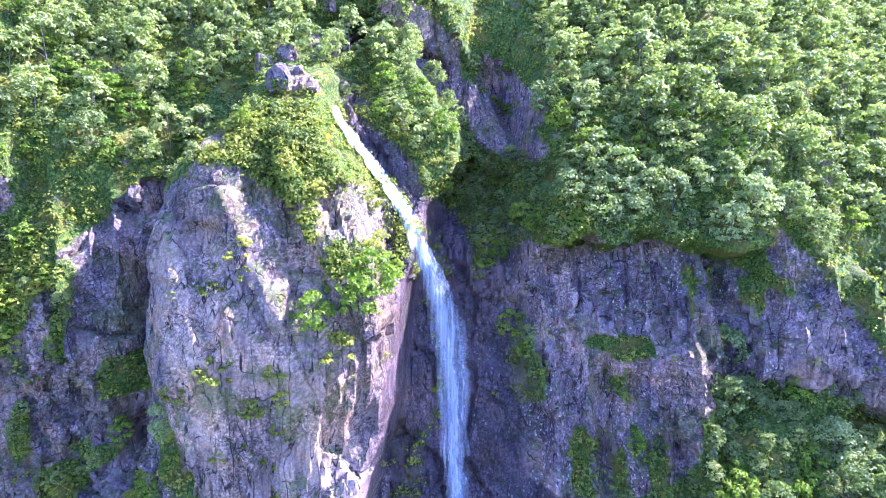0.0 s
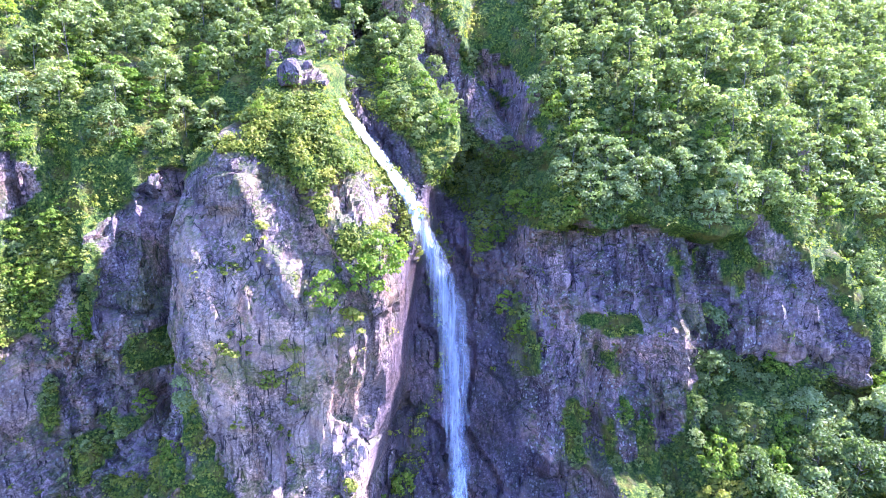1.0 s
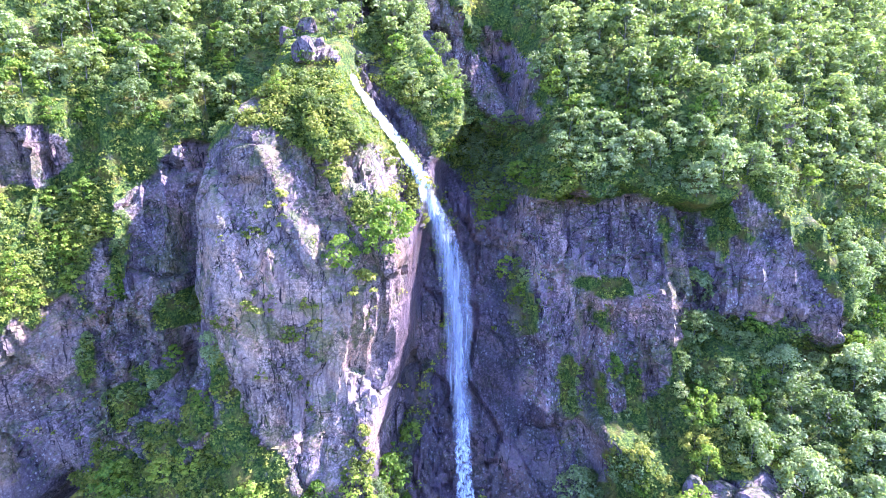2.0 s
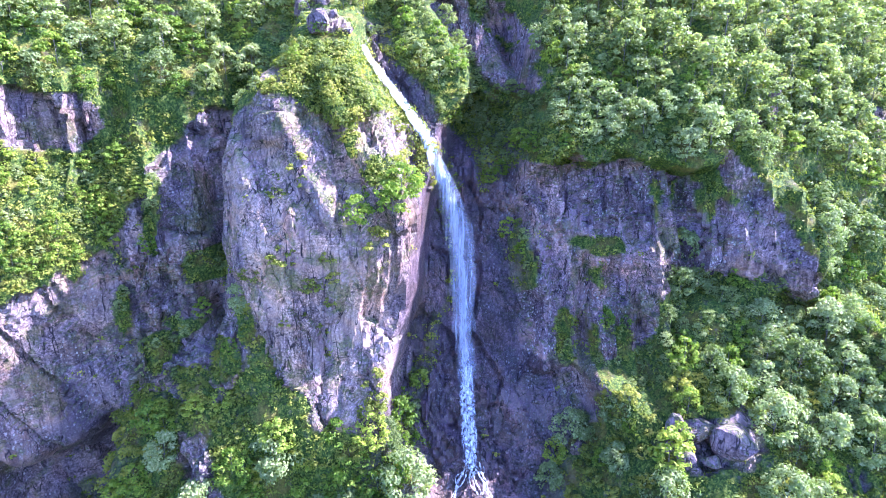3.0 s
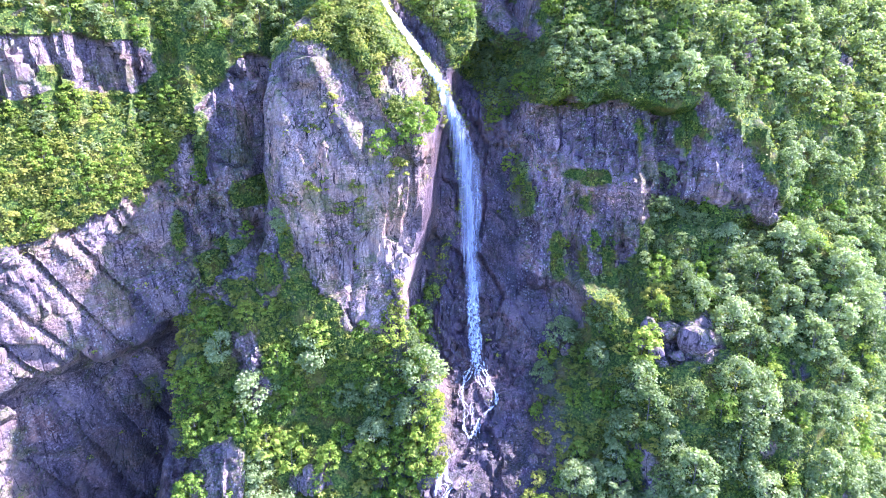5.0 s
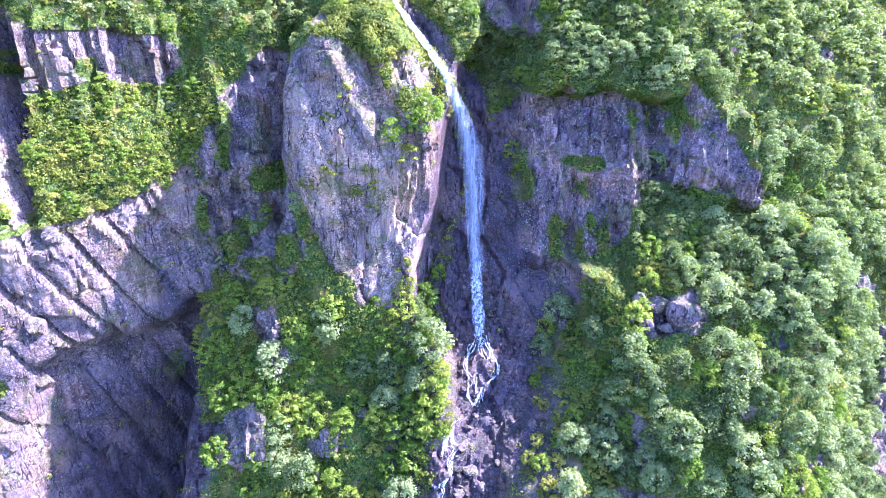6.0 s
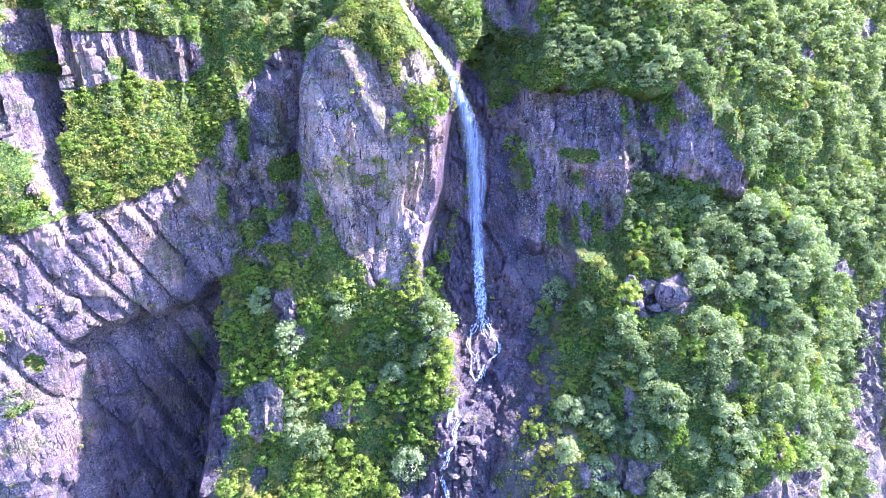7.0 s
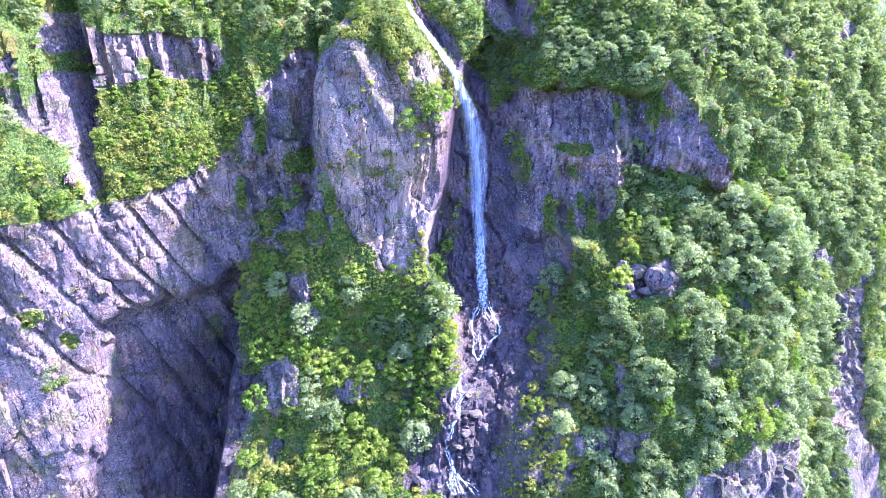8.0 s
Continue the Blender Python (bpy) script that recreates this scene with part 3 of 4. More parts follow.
GX = spaced([(-700, 60), (-220, 12), (-100, 1.0), (-80, 0.34), (-32, 0.25), (-1, 0.36), (16, 0.4), (58, 0.3), (66, 0.5), (90, 1.0), (140, 14), (260, 60), (700, 0)])
GZ = spaced([(-110, 10), (-30, 1.2), (-14, 0.5), (0, 0.31), (84, 0.5), (100, 1.0), (130, 10), (260, 0)])
XX, ZZ = np.meshgrid(GX, GZ)
xf, zf = XX.ravel(), ZZ.ravel()
yf = mountain(xf, zf)
BARE = bare(xf, zf)
YY = yf.reshape(XX.shape)
gx = np.gradient(YY, GX, axis=1)
gz = np.gradient(YY, GZ, axis=0)
nrm = np.stack([gx.ravel(), -np.ones(len(xf)), gz.ravel()], 1)
nrm /= np.linalg.norm(nrm, axis=1)[:, None]
pts = np.stack([xf, yf, zf], 1)
# lean the joints, as the beds dip
lean = pts.copy()
lean[:, 0] = lean[:, 0] + 0.22 * lean[:, 2]
wob = 0.8 * fbm2(xf / 6, zf / 6, 77, 2)[:, None]
big, bigj, big_own = facets(lean + wob, (6.5, 7.0, 17.0), 5, 2.2)
mid, midj, mid_own = facets(lean + wob, (1.9, 2.3, 6.5), 15, 1.1)
small, smallj, small_own = facets(lean + 0.5 * wob, (0.8, 0.9, 2.0), 25, 1.0)
hummock = (1 - BARE) * (0.9 * fbm2(xf / 4.5, zf / 4.5, 131, 3) + 0.35 * np.abs(fbm2(xf / 1.4, zf / 1.4, 141, 2)))
rockiness = (0.25 + 0.75 * BARE) * (1 - (0.66 - 0.12 * step(-17, -11, xf)) * buttress_shape(xf, zf)[0]) * (1 - 0.2 * band(xf, 11, 20, 1.5) * band(zf, 22, 38, 2))
rockiness = rockiness * (1 - 0.6 * (1 - step(-46, -42, xf)) * (1 - step(44, 50, zf))) * (1 - 0.5 * band(xf, 11, 52, 2) * band(zf, 30, 62, 2))
rockiness = rockiness * (1 - 0.55 * band(xf, -5, 18, 2) * band(zf, -14, 58, 3))
crumbly = (0.35 + 1.0 * step(-0.15, 0.35, fbm2(xf / 14, zf / 14, 101, 2))) * (1 + 0.3 * band(xf, 12, 50, 2) * band(zf, 32, 62, 2))
chips = (0.3 + 0.7 * BARE) * crumbly * (0.45 * mid + 0.30 * small - 0.40 * (1 - step(0.0, 0.09, midj)) - 0.12 * (1 - step(0.0, 0.10, smallj)))
chips = chips * (1 - 0.5 * (1 - step(-48, -44, xf)) * (1 - step(42, 48, zf)))
push = rockiness * (0.9 * big - 0.8 * (1 - step(0.0, 0.05, bigj))) + (0.35 + 0.65 * rockiness) * chips + 0.12 * fbm2(xf / 2.2, zf / 2.2, 55, 3)
push *= np.clip(1.7 * np.abs(nrm[:, 1]) - 0.2, 0.12, 1)
near = (np.abs(xf) < 130) & (zf < 130) & (zf > -40)
pts = pts + nrm * ((push + hummock) * near)[:, None]
PY = pts[:, 1].reshape(XX.shape)
TONE = 0.45 * big_own + 0.45 * mid_own + 0.25 * small_own
# wet rock beside the water; painted shade in the left gorge and bench flanks
WET_SHADE = np.clip(band(xf + 2 * fbm2(xf / 4, zf / 4, 91, 3), -7.0 - 3.5 * (zf < 30), 9 + 6 * (zf < 33), 2.5) * (1 - step(60, 64, zf)) + 0.9 * band(xf - chute_x(zf), 0.2, 3.4, 0.8) * band(zf, 58, 78, 2) + 0.9 * band(xf, -13, 4, 2) * (1 - step(8, 12, zf)) + 1.0 * band(xf, -66, -41.5, 2.5) * (1 - step(4, 24, zf - 0.5 * (xf + 58))), 0, 1)


def ground_at(x, z):
    """The y of the mountainside at across x and height z."""
    i = int(np.clip(np.searchsorted(GX, x) - 1, 0, len(GX) - 2))
    j = int(np.clip(np.searchsorted(GZ, z) - 1, 0, len(GZ) - 2))
    a, b = (x - GX[i]) / (GX[i + 1] - GX[i]), (z - GZ[j]) / (GZ[j + 1] - GZ[j])
    return float((PY[j, i] * (1 - a) + PY[j, i + 1] * a) * (1 - b) + (PY[j + 1, i] * (1 - a) + PY[j + 1, i + 1] * a) * b)


NX, NZ = len(GX), len(GZ)
ji = (np.arange(NZ - 1)[:, None] * NX + np.arange(NX - 1)[None, :]).ravel()
quads_all = np.stack([ji, ji + 1, ji + NX + 1, ji + NX], 1)
cx, cz = xf[quads_all].mean(1), zf[quads_all].mean(1)
ins, _ = buttress_shape(cx, cz)
region = np.zeros(len(cx), int)
region[(cx > 12) & (cx < 52) & (cz > 33) & (cz < 62)] = 2
region[(cx > -5) & (cx < 12 + 5 * (cz < 33)) & (cz < 66) & (cz > -30)] = 3
region[(cx > -14) & (cx < 6) & (cz < 12) & (cz > -30)] = 3
region[(cx < -30) & (cx > -100) & (cz < 72) & (cz > -30)] = 4
region[(cx > 0) & (cx < 14) & (cz > 66) & (cz < 98)] = 5
region[(cx > 70) & (cx < 98) & (cz < 26) & (cz > -40)] = 6
region[ins > 0.5] = 1
for r, (name, label, mat) in enumerate((
        ("ground", "steep mountainside with grass, moss and bare rock", ROCK),
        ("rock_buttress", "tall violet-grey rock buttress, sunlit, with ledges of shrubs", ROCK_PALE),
        ("cliff_right", "upright violet-grey cliff in shade below the birches", ROCK_DARK),
        ("ravine", "dark wet ravine walls behind the waterfall", ROCK_DARK),
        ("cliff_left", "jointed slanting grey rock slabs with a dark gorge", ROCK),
        ("rock_slab", "bare grey rock slab between the trees", ROCK_DARK),
        ("rock_rib", "pale sunlit rock rib behind the wooded spur", ROCK))):
    q = quads_all[region == r]
    used, inv = np.unique(q, return_inverse=True)
    me = mesh_of(name, pts[used], inv.reshape(-1, 4), [mat], True)
    me.set_sharp_from_angle(angle=radians(24))
    for key, arr in (("bare", BARE), ("wet_shade", WET_SHADE), ("tone", TONE)):
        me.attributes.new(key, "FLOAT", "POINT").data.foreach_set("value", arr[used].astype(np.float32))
    tagged(new(name, me), label, "mountainside" if r == 0 else "cliff", kind="structure")

# valley floor, far below and out to the horizon
floor_mat = Shader("valley meadow")
floor_mat = floor_mat.done(floor_mat.ramp(floor_mat.noise(0.02, 6, 0.6), (0.35, (0.03, 0.06, 0.02)), (0.65, (0.09, 0.12, 0.04))), 0.95)
tagged(new("valley_floor", mesh_of("valley_floor", [(-4000, -4000, -62), (4000, -4000, -62), (4000, 400, -62), (-4000, 400, -62)], [(0, 1, 2, 3)], [floor_mat])),
       "green meadow on the valley floor", "ground", kind="structure")


# ---- trees and bushes ----
def part(name, data, parent, label=""):
    ob = new(name, data)
    ob.parent = parent
    return tagged(ob, label) if label else ob


def leaf_cloud(rng, centres, radii, per, size, squash=0.75):
    """Leaf sprays as small leaflets set round each twig's tip, facing mostly outwards."""
    n = len(centres) * per
    c, r = np.repeat(centres, per, 0), np.repeat(radii, per)
    d = rng.normal(size=(n, 3))
    d /= np.linalg.norm(d, axis=1)[:, None]
    d[:, 2] = np.where(d[:, 2] < -0.25, -d[:, 2] * 0.6, d[:, 2])
    at = c + d * (r * rng.uniform(0.55, 1.08, n))[:, None] * np.array((1, 1, squash))
    face = d + rng.normal(scale=0.30, size=(n, 3)) + np.array((0.1, 0, 0.30))
    face /= np.linalg.norm(face, axis=1)[:, None]
    a = np.cross(face, rng.normal(size=(n, 3)))
    a /= np.linalg.norm(a, axis=1)[:, None]
    b = np.cross(face, a)
    s = (size * rng.uniform(0.6, 1.4, n))[:, None]
    tip = face * s * 0.25
    v = np.stack([at - a * s, at + a * s * 0.8 - b * s * 0.3, at + b * s * 1.2 + tip], 1).reshape(-1, 3)
    return v, np.arange(3 * n).reshape(-1, 3)


def tube(p, q, r0, r1, sides=5):
    p, q = np.array(p, float), np.array(q, float)
    w = (q - p) / np.linalg.norm(q - p)
    a = np.cross(w, (0.31, 0.95, 0.1))
    a /= np.linalg.norm(a)
    b = np.cross(w, a)
    ang = np.arange(sides) * 2 * np.pi / sides
    ring = np.cos(ang)[:, None] * a + np.sin(ang)[:, None] * b
    v = np.concatenate([p + ring * r0, q + ring * r1])
    i = np.arange(sides)
    return v, np.stack([i, (i + 1) % sides, (i + 1) % sides + sides, i + sides], 1)


def joined(pieces):
    vs, fs, k = [], [], 0
    for v, f in pieces:
        vs.append(v), fs.append(f + k)
        k += len(v)
    return np.concatenate(vs), np.concatenate(fs)


def tree_shape(seed, height, width, clumps, per, size, low=0.28, stems=1):
    """Trunk and limbs, and a crown of leaf clumps over an uneven egg."""
    rng = np.random.default_rng(seed)
    wood = []
    bend = rng.normal(scale=0.05 * height, size=2)
    knots = [np.array((bend[0] * t * t, bend[1] * t * t, height * 0.92 * t)) for t in (0, 0.3, 0.6, 1.0)]
    thick = 0.011 * height
    for s in range(stems):
        off = np.array((0, 0, 0)) if stems == 1 else np.array((*rng.normal(scale=0.16 * width, size=2), 0))
        for k in range(3):
            t0, t1 = (0, 0.3, 0.6)[k], (0.3, 0.6, 1.0)[k]
            wood.append(tube(knots[k] + off * (t0 * 2), knots[k + 1] + off * (t1 * 2), thick * (1.15 - t0), thick * (1.15 - t1)))
    lobes = [np.array((*(rng.normal(scale=0.22 * width, size=2)), height * rng.uniform(0.45, 0.8))) for _ in range(4)]
    centres, radii = [], []
    while len(centres) < clumps:
        t = rng.uniform(0, 1)
        z = height * (low + (1 - low) * t)
        reach = 0.5 * width * math.sin(math.pi * min(0.96, 0.12 + 0.84 * t) ** 0.8) ** 0.7
        a = rng.uniform(0, 2 * math.pi)
        rr = reach * math.sqrt(rng.uniform(0.4, 1))
        p = np.array((math.cos(a) * rr, math.sin(a) * rr, z))
        p[:2] += knots[3][:2] * (z / height) ** 2
        lobe = min(lobes, key=lambda q: np.linalg.norm((p - q) * np.array((1, 1, 0.6))))
        p = p + (p - lobe) * -0.18
        centres.append(p)
        radii.append(width * rng.uniform(0.10, 0.19))
    for c in centres[::3]:
        f = c[2] / (height * 0.92) * rng.uniform(0.55, 0.8)
        k = knots[3] * f
        wood.append(tube((k[0], k[1], height * 0.92 * f), c, thick * 0.35, thick * 0.1, 3))
    return joined(wood), leaf_cloud(rng, np.array(centres), np.array(radii), per, size)


def tree_kinds(name, leaf, shapes):
    out = []
    for (wv, wf), (lv, lf) in shapes:
        out.append((mesh_of("trunk", wv, wf, [BARK], True), mesh_of("crown", lv, lf, [leaf])))
    return out


BIRCH_SHAPES = [tree_shape(11 + i, 6.2, 5.0 + 0.35 * (i % 4), 52, 40, 0.185, 0.12) for i in range(7)]
FAR_SHAPES = [tree_shape(211 + i, 6.2, 5.0 + 0.35 * (i % 3), 36, 28, 0.235, 0.12) for i in range(5)]
ROWAN_SHAPES = [tree_shape(51 + i, 4.6, 4.1, 30, 34, 0.18, 0.12) for i in range(4)]
BUSH_SHAPES = [tree_shape(81 + i, 2.4, 3.3, 22, 32, 0.16, 0.06, 3) for i in range(4)]
BIRCH = tree_kinds("birch", LEAF_BIRCH, BIRCH_SHAPES)
ROWAN = tree_kinds("rowan", LEAF_ROWAN, ROWAN_SHAPES)
BUSH = tree_kinds("bush", LEAF_BUSH, BUSH_SHAPES)


def plant(name, pair, x, z, scale, turn, label, category, group, tilt=0.0):
    ob = new(name)
    ob.matrix_world = pose(x, ground_at(x, z) + 0.25, z - 0.35, tilt, 0, turn) @ Matrix.Diagonal((scale * random.uniform(0.9, 1.12), scale * random.uniform(0.9, 1.12), scale, 1))
    part("trunk", pair[0], ob)
    part("crown", pair[1], ob)
    return tagged(ob, label, category, group)


placed = {}


def free(x, y, z, gap):
    k = (int(x // 4), int(y // 4), int(z // 4))
    for i in (-1, 0, 1):
        for j in (-1, 0, 1):
            for l in (-1, 0, 1):
                for (a, b, c) in placed.get((k[0] + i, k[1] + j, k[2] + l), ()):
                    if (a - x) ** 2 + (b - y) ** 2 + 0.5 * (c - z) ** 2 < gap * gap:
                        return False
    placed.setdefault(k, []).append((x, y, z))
    return True


# stretches of wood: across from-to, height from-to, how many tries, share of birch, of rowan, size
WOODS = [
    (14, 62, 59, 97, 900, 0.93, 0.05, 1.0),
    (50, 100, 30, 97, 700, 0.9, 0.08, 1.0),
    (20, 60, -12, 34, 800, 0.86, 0.10, 1.05),
    (8, 26, -12, 26, 500, 0.25, 0.25, 0.8),
    (28, 54, 30, 46, 700, 0.25, 0.25, 0.9),
    (64, 112, -42, 34, 1000, 0.75, 0.1, 1.05),
    (60, 104, 8, 40, 900, 0.8, 0.12, 1.0),
    (-90, -28, 68, 97, 900, 0.62, 0.25, 0.95),
    (-30, 0, 78, 97, 300, 0.7, 0.2, 0.9),
    (-8, 5, 62, 84, 160, 0.3, 0.5, 0.8),
    (2, 15, 44, 68, 600, 0.12, 0.35, 0.75),
    (12, 30, 60, 97, 200, 0.6, 0.2, 0.9),
    (-42, -5, -14, 27, 520, 0.35, 0.5, 1.1),
    (-66, -44, 39, 60, 420, 0.1, 0.5, 0.75),
    (-46, -26, 8, 62, 500, 0.05, 0.25, 0.75),
    (-100, -66, 36, 62, 120, 0.2, 0.4, 0.8),
    (-76, -58, -24, 0, 60, 0.5, 0.3, 0.9),
    (-28, -10, 66, 77, 60, 0.0, 0.15, 0.7),
    (-12, -3, 8, 30, 220, 0.1, 0.5, 0.8),
    (14, 34, 26, 38, 260, 0.1, 0.3, 0.5),
    (-82, -60, -8, 18, 160, 0.1, 0.4, 0.8),
]
rng = random.Random(7)
tries = []
for x0, x1, z0, z1, n, birch, rowan, size in WOODS:
    for _ in range(n):
        u = rng.random()
        kind = "birch" if u < birch else "rowan" if u < birch + rowan else "bush"
        tries.append((kind, rng.uniform(x0, x1), rng.uniform(z0, z1), size * rng.uniform(0.72, 1.18), rng.uniform(0, 360), rng.randrange(100)))
rocky = bare(np.array([q[1] for q in tries]), np.array([q[2] for q in tries]))
spots = []
for q, rock in zip(tries, rocky):
    kind, x, z, s = q[:4]
    # the water's way and the foot of the cliff stay clear
    if (abs(x - chute_x(z)) < 2.4 and 54 < z < 76) or (kind != "bush" and 15 < x < 28.5 and 28 < z < 37) or (26 < x < 37 and 21 < z < 27):
        continue
    if rock < 0.45 and free(x, ground_at(x, z), z, {"birch": 3.1, "rowan": 2.5, "bush": 1.8}[kind] * s):
        spots.append(q)

counts = {"birch": 0, "rowan": 0, "bush": 0}
far = []
for kind, x, z, s, turn, pick in sorted(spots, key=lambda q: ground_at(q[1], q[2])):
    counts[kind] += 1
    if counts[kind] > 300:
        far.append((kind, x, z, s, turn, pick))
    elif kind == "birch":
        plant("birch_tree", BIRCH[pick % 7], x, z, s, turn, "grey-green leafy birch tree on the steep slope", "tree", "birches on the slope")
    elif kind == "rowan":
        plant("rowan_tree", ROWAN[pick % 4], x, z, s, turn, "small bright green rowan tree among rocks", "tree", "rowans on the slope")
    else:
        plant("willow_bush", BUSH[pick % 4], x, z, s, turn, "low yellow-green willow bush on a rocky ledge", "bush", "bushes on the ledges")

# the wood higher up, where single trees melt together
wood_v, wood_f, leaf_v, leaf_f, kw, kl = [], [], [], [], 0, 0
for kind, x, z, s, turn, pick in far:
    (wv, wf), (lv, lf) = FAR_SHAPES[pick % 5]
    m = np.array(pose(x, ground_at(x, z) + 0.25, z - 0.35, 0, 0, turn))
    for src_v, src_f, out_v, out_f in ((wv, wf, wood_v, wood_f), (lv, lf, leaf_v, leaf_f)):
        base = kw if out_v is wood_v else kl
        out_v.append((src_v * s * {"birch": 1.0, "rowan": 0.72, "bush": 0.45}[kind]) @ m[:3, :3].T + m[:3, 3])
        out_f.append(src_f + base)
    kw, kl = kw + len(wv), kl + len(lv)
if far:
    wood = new("birch_wood")
    part("trunks", mesh_of("trunks", np.concatenate(wood_v), np.concatenate(wood_f), [BARK], True), wood)
    part("crowns", mesh_of("crowns", np.concatenate(leaf_v), np.concatenate(leaf_f), [LEAF_FAR]), wood)
    tagged(wood, "dense light green birch wood high on the mountainside", "wood", kind="stuff")


# bushes and saplings on the buttress's ledges: across, height, size
for x, z, s, kind in ((-5.0, 16.1, 0.9, 1), (-5.6, 12.9, 0.9, 1), (-7.2, 9.4, 1.1, 1), (-9.8, 5.8, 1.2, 1), (-10.5, 1.5, 1.2, 1), (-4.0, 18.7, 0.8, 1), (-9.2, 54.3, 1.5, 1), (-6.7, 56.1, 1.4, 1), (-12.0, 53.3, 1.2, 1), (-9.8, 51.0, 1.0, 0), (-5.5, 56.6, 1.0, 1), (-7.6, 54.3, 1.2, 1), (-20.8, 49.1, 0.9, 0), (-25.0, 46.8, 0.75, 0), (-17.4, 45.7, 0.8, 0), (-15.4, 49.4, 0.6, 0), (-14.7, 47.0, 0.55, 0), (-16.7, 40.1, 0.6, 0), (-16.2, 37.1, 0.5, 0), (-18.4, 42.8, 0.45, 0), (-21.0, 41.3, 0.4, 0), (-18.9, 60.1, 0.8, 0), (-18.3, 58.3, 0.5, 0), (-21.4, 57.0, 0.5, 0), (-15.4, 44.1, 0.45, 0), (-3.7, 56.8, 0.6, 0), (-3.7, 61.1, 0.7, 0), (-12.4, 65.4, 0.7, 0), (-14.1, 64.0, 0.6, 0), (-10.3, 65.9, 0.6, 0), (-7.6, 63.8, 0.6, 0), (-16.3, 66.1, 0.6, 0), (-6.9, 37.1, 0.5, 0), (-10.4, 33.4, 0.9, 0), (-10.0, 30.9, 0.8, 0), (-17.2, 41.3, 0.5, 0), (-10.7, 29.3, 1.0, 0), (-32.2, 29.9, 0.9, 1), (-7.8, 21.8, 1.3, 1), (-9.4, 16.5, 1.2, 1)):
    if kind:
        plant("rowan_tree", ROWAN[int(abs(x * 7)) % 4], x, z, s * 0.8, x * 40, "small bright green rowan tree among rocks", "tree", "rowans on the slope")
    else:
        plant("willow_bush", BUSH[int(abs(x * 7)) % 4], x, z, s * 1.2, x * 40, "low yellow-green willow bush on a rocky ledge", "bush", "bushes on the ledges")

# undergrowth: low leafy tufts over all the green ground
rng = np.random.default_rng(5)
ux, uz = rng.uniform(-92, 96, 34000), rng.uniform(-16, 100, 34000)
ub = bare(ux, uz)
keep = (ub < 0.5) | (rng.uniform(size=len(ux)) < 0.02)
ux, uz = ux[keep][:14000], uz[keep][:14000]
# denser where no trees stand over it: the buttress's crown, the green ledge, the gully's sides
for x0, x1, z0, z1, n in ((-24, -4, 58, 75, 2200), (-64, -42, 42, 60, 900), (0, 16, 50, 68, 900), (-44, -26, 26, 50, 500)):
    ax, az = rng.uniform(x0, x1, n), rng.uniform(z0, z1, n)
    open_ground = bare(ax, az) < 0.5
    ux, uz = np.append(ux, ax[open_ground]), np.append(uz, az[open_ground])
uc = np.array([(x, ground_at(x, z) - 0.1, z) for x, z in zip(ux, uz)])
lv, lf = leaf_cloud(rng, uc, rng.uniform(0.3, 1.1, len(uc)), 19, 0.17, 0.9)
tagged(new("undergrowth", mesh_of("undergrowth", lv, lf, [LEAF_LOW])), "low green and yellowish grass, fern and scrub", "undergrowth", kind="stuff")


# ---- water ----
WHITE = water_material("white water", 0.80, 0.22, (0.66, 0.76, 0.97))
LACE = water_material("lacy water", 0.50, 0.7, (0.80, 0.86, 0.98), 3.4, 3.6)
SHEET = water_material("streaked water", 0.60, 0.10, (0.52, 0.63, 0.95), 3.2, 3.6)
VEIL = water_material("falling veil", 0.32, 0.05, (0.36, 0.47, 0.92), 3.0, 1.2)


def bed_at(x, z):
    """The rock under the water, its roughness evened out."""
    return sum(ground_at(x + a, z + b) for a in (-0.7, 0, 0.7) for b in (-0.9, 0, 0.9)) / 9


def ribbon(name, line, mat, parent, label="", rows=14, proud=0.5, cling=True, seed=0, wander=0.0):
    """Sheet of water along stations (x, y or None, z, width); it clings to the rock where y is None."""
    st = np.array([(x, bed_at(x, z) - proud if y is None else y, z, w) for x, y, z, w in line], float)
    t = np.linspace(0, len(st) - 1, 12 * (len(st) - 1) + 1)
    dense = np.stack([np.interp(t, np.arange(len(st)), st[:, k]) for k in range(4)], 1)
    for _ in range(14):
        dense[1:-1] = 0.25 * dense[:-2] + 0.5 * dense[1:-1] + 0.25 * dense[2:]
    v, e = [], []
    for k, (x, y, z, w) in enumerate(dense):
        drift = wander * noise.noise((z * 0.55, seed * 3.1, 0.5)) + 0.4 * wander * noise.noise((z * 1.6, seed * 3.1, 2.5))
        wide = w * (1 + 0.35 * noise.noise((z * 0.5, seed + 4.0, 0)))
        for j in range(rows + 1):
            s = 2 * j / rows - 1
            px = x + drift + 0.5 * wide * s
            py = min(y + 0.3, bed_at(px, z) - proud) + 0.2 * s * s if cling else y + 0.10 * w * s * s
            v.append((px, py + 0.25 * noise.noise((px * 1.5, z * 0.35, seed)), z + 0.25 * noise.noise((k * 0.5, j * 0.5, seed + 9))))
            e.append((1 - abs(s) ** 2.0) * min(1, (k + 1) / 7, (len(dense) - k) / 7))
    q = [(k * (rows + 1) + j, k * (rows + 1) + j + 1, (k + 1) * (rows + 1) + j + 1, (k + 1) * (rows + 1) + j)
         for k in range(len(dense) - 1) for j in range(rows)]
    me = mesh_of(name, v, q, [mat], True)
    me.attributes.new("edge", "FLOAT", "POINT").data.foreach_set("value", np.array(e, np.float32))
    return part(name, me, parent, label)


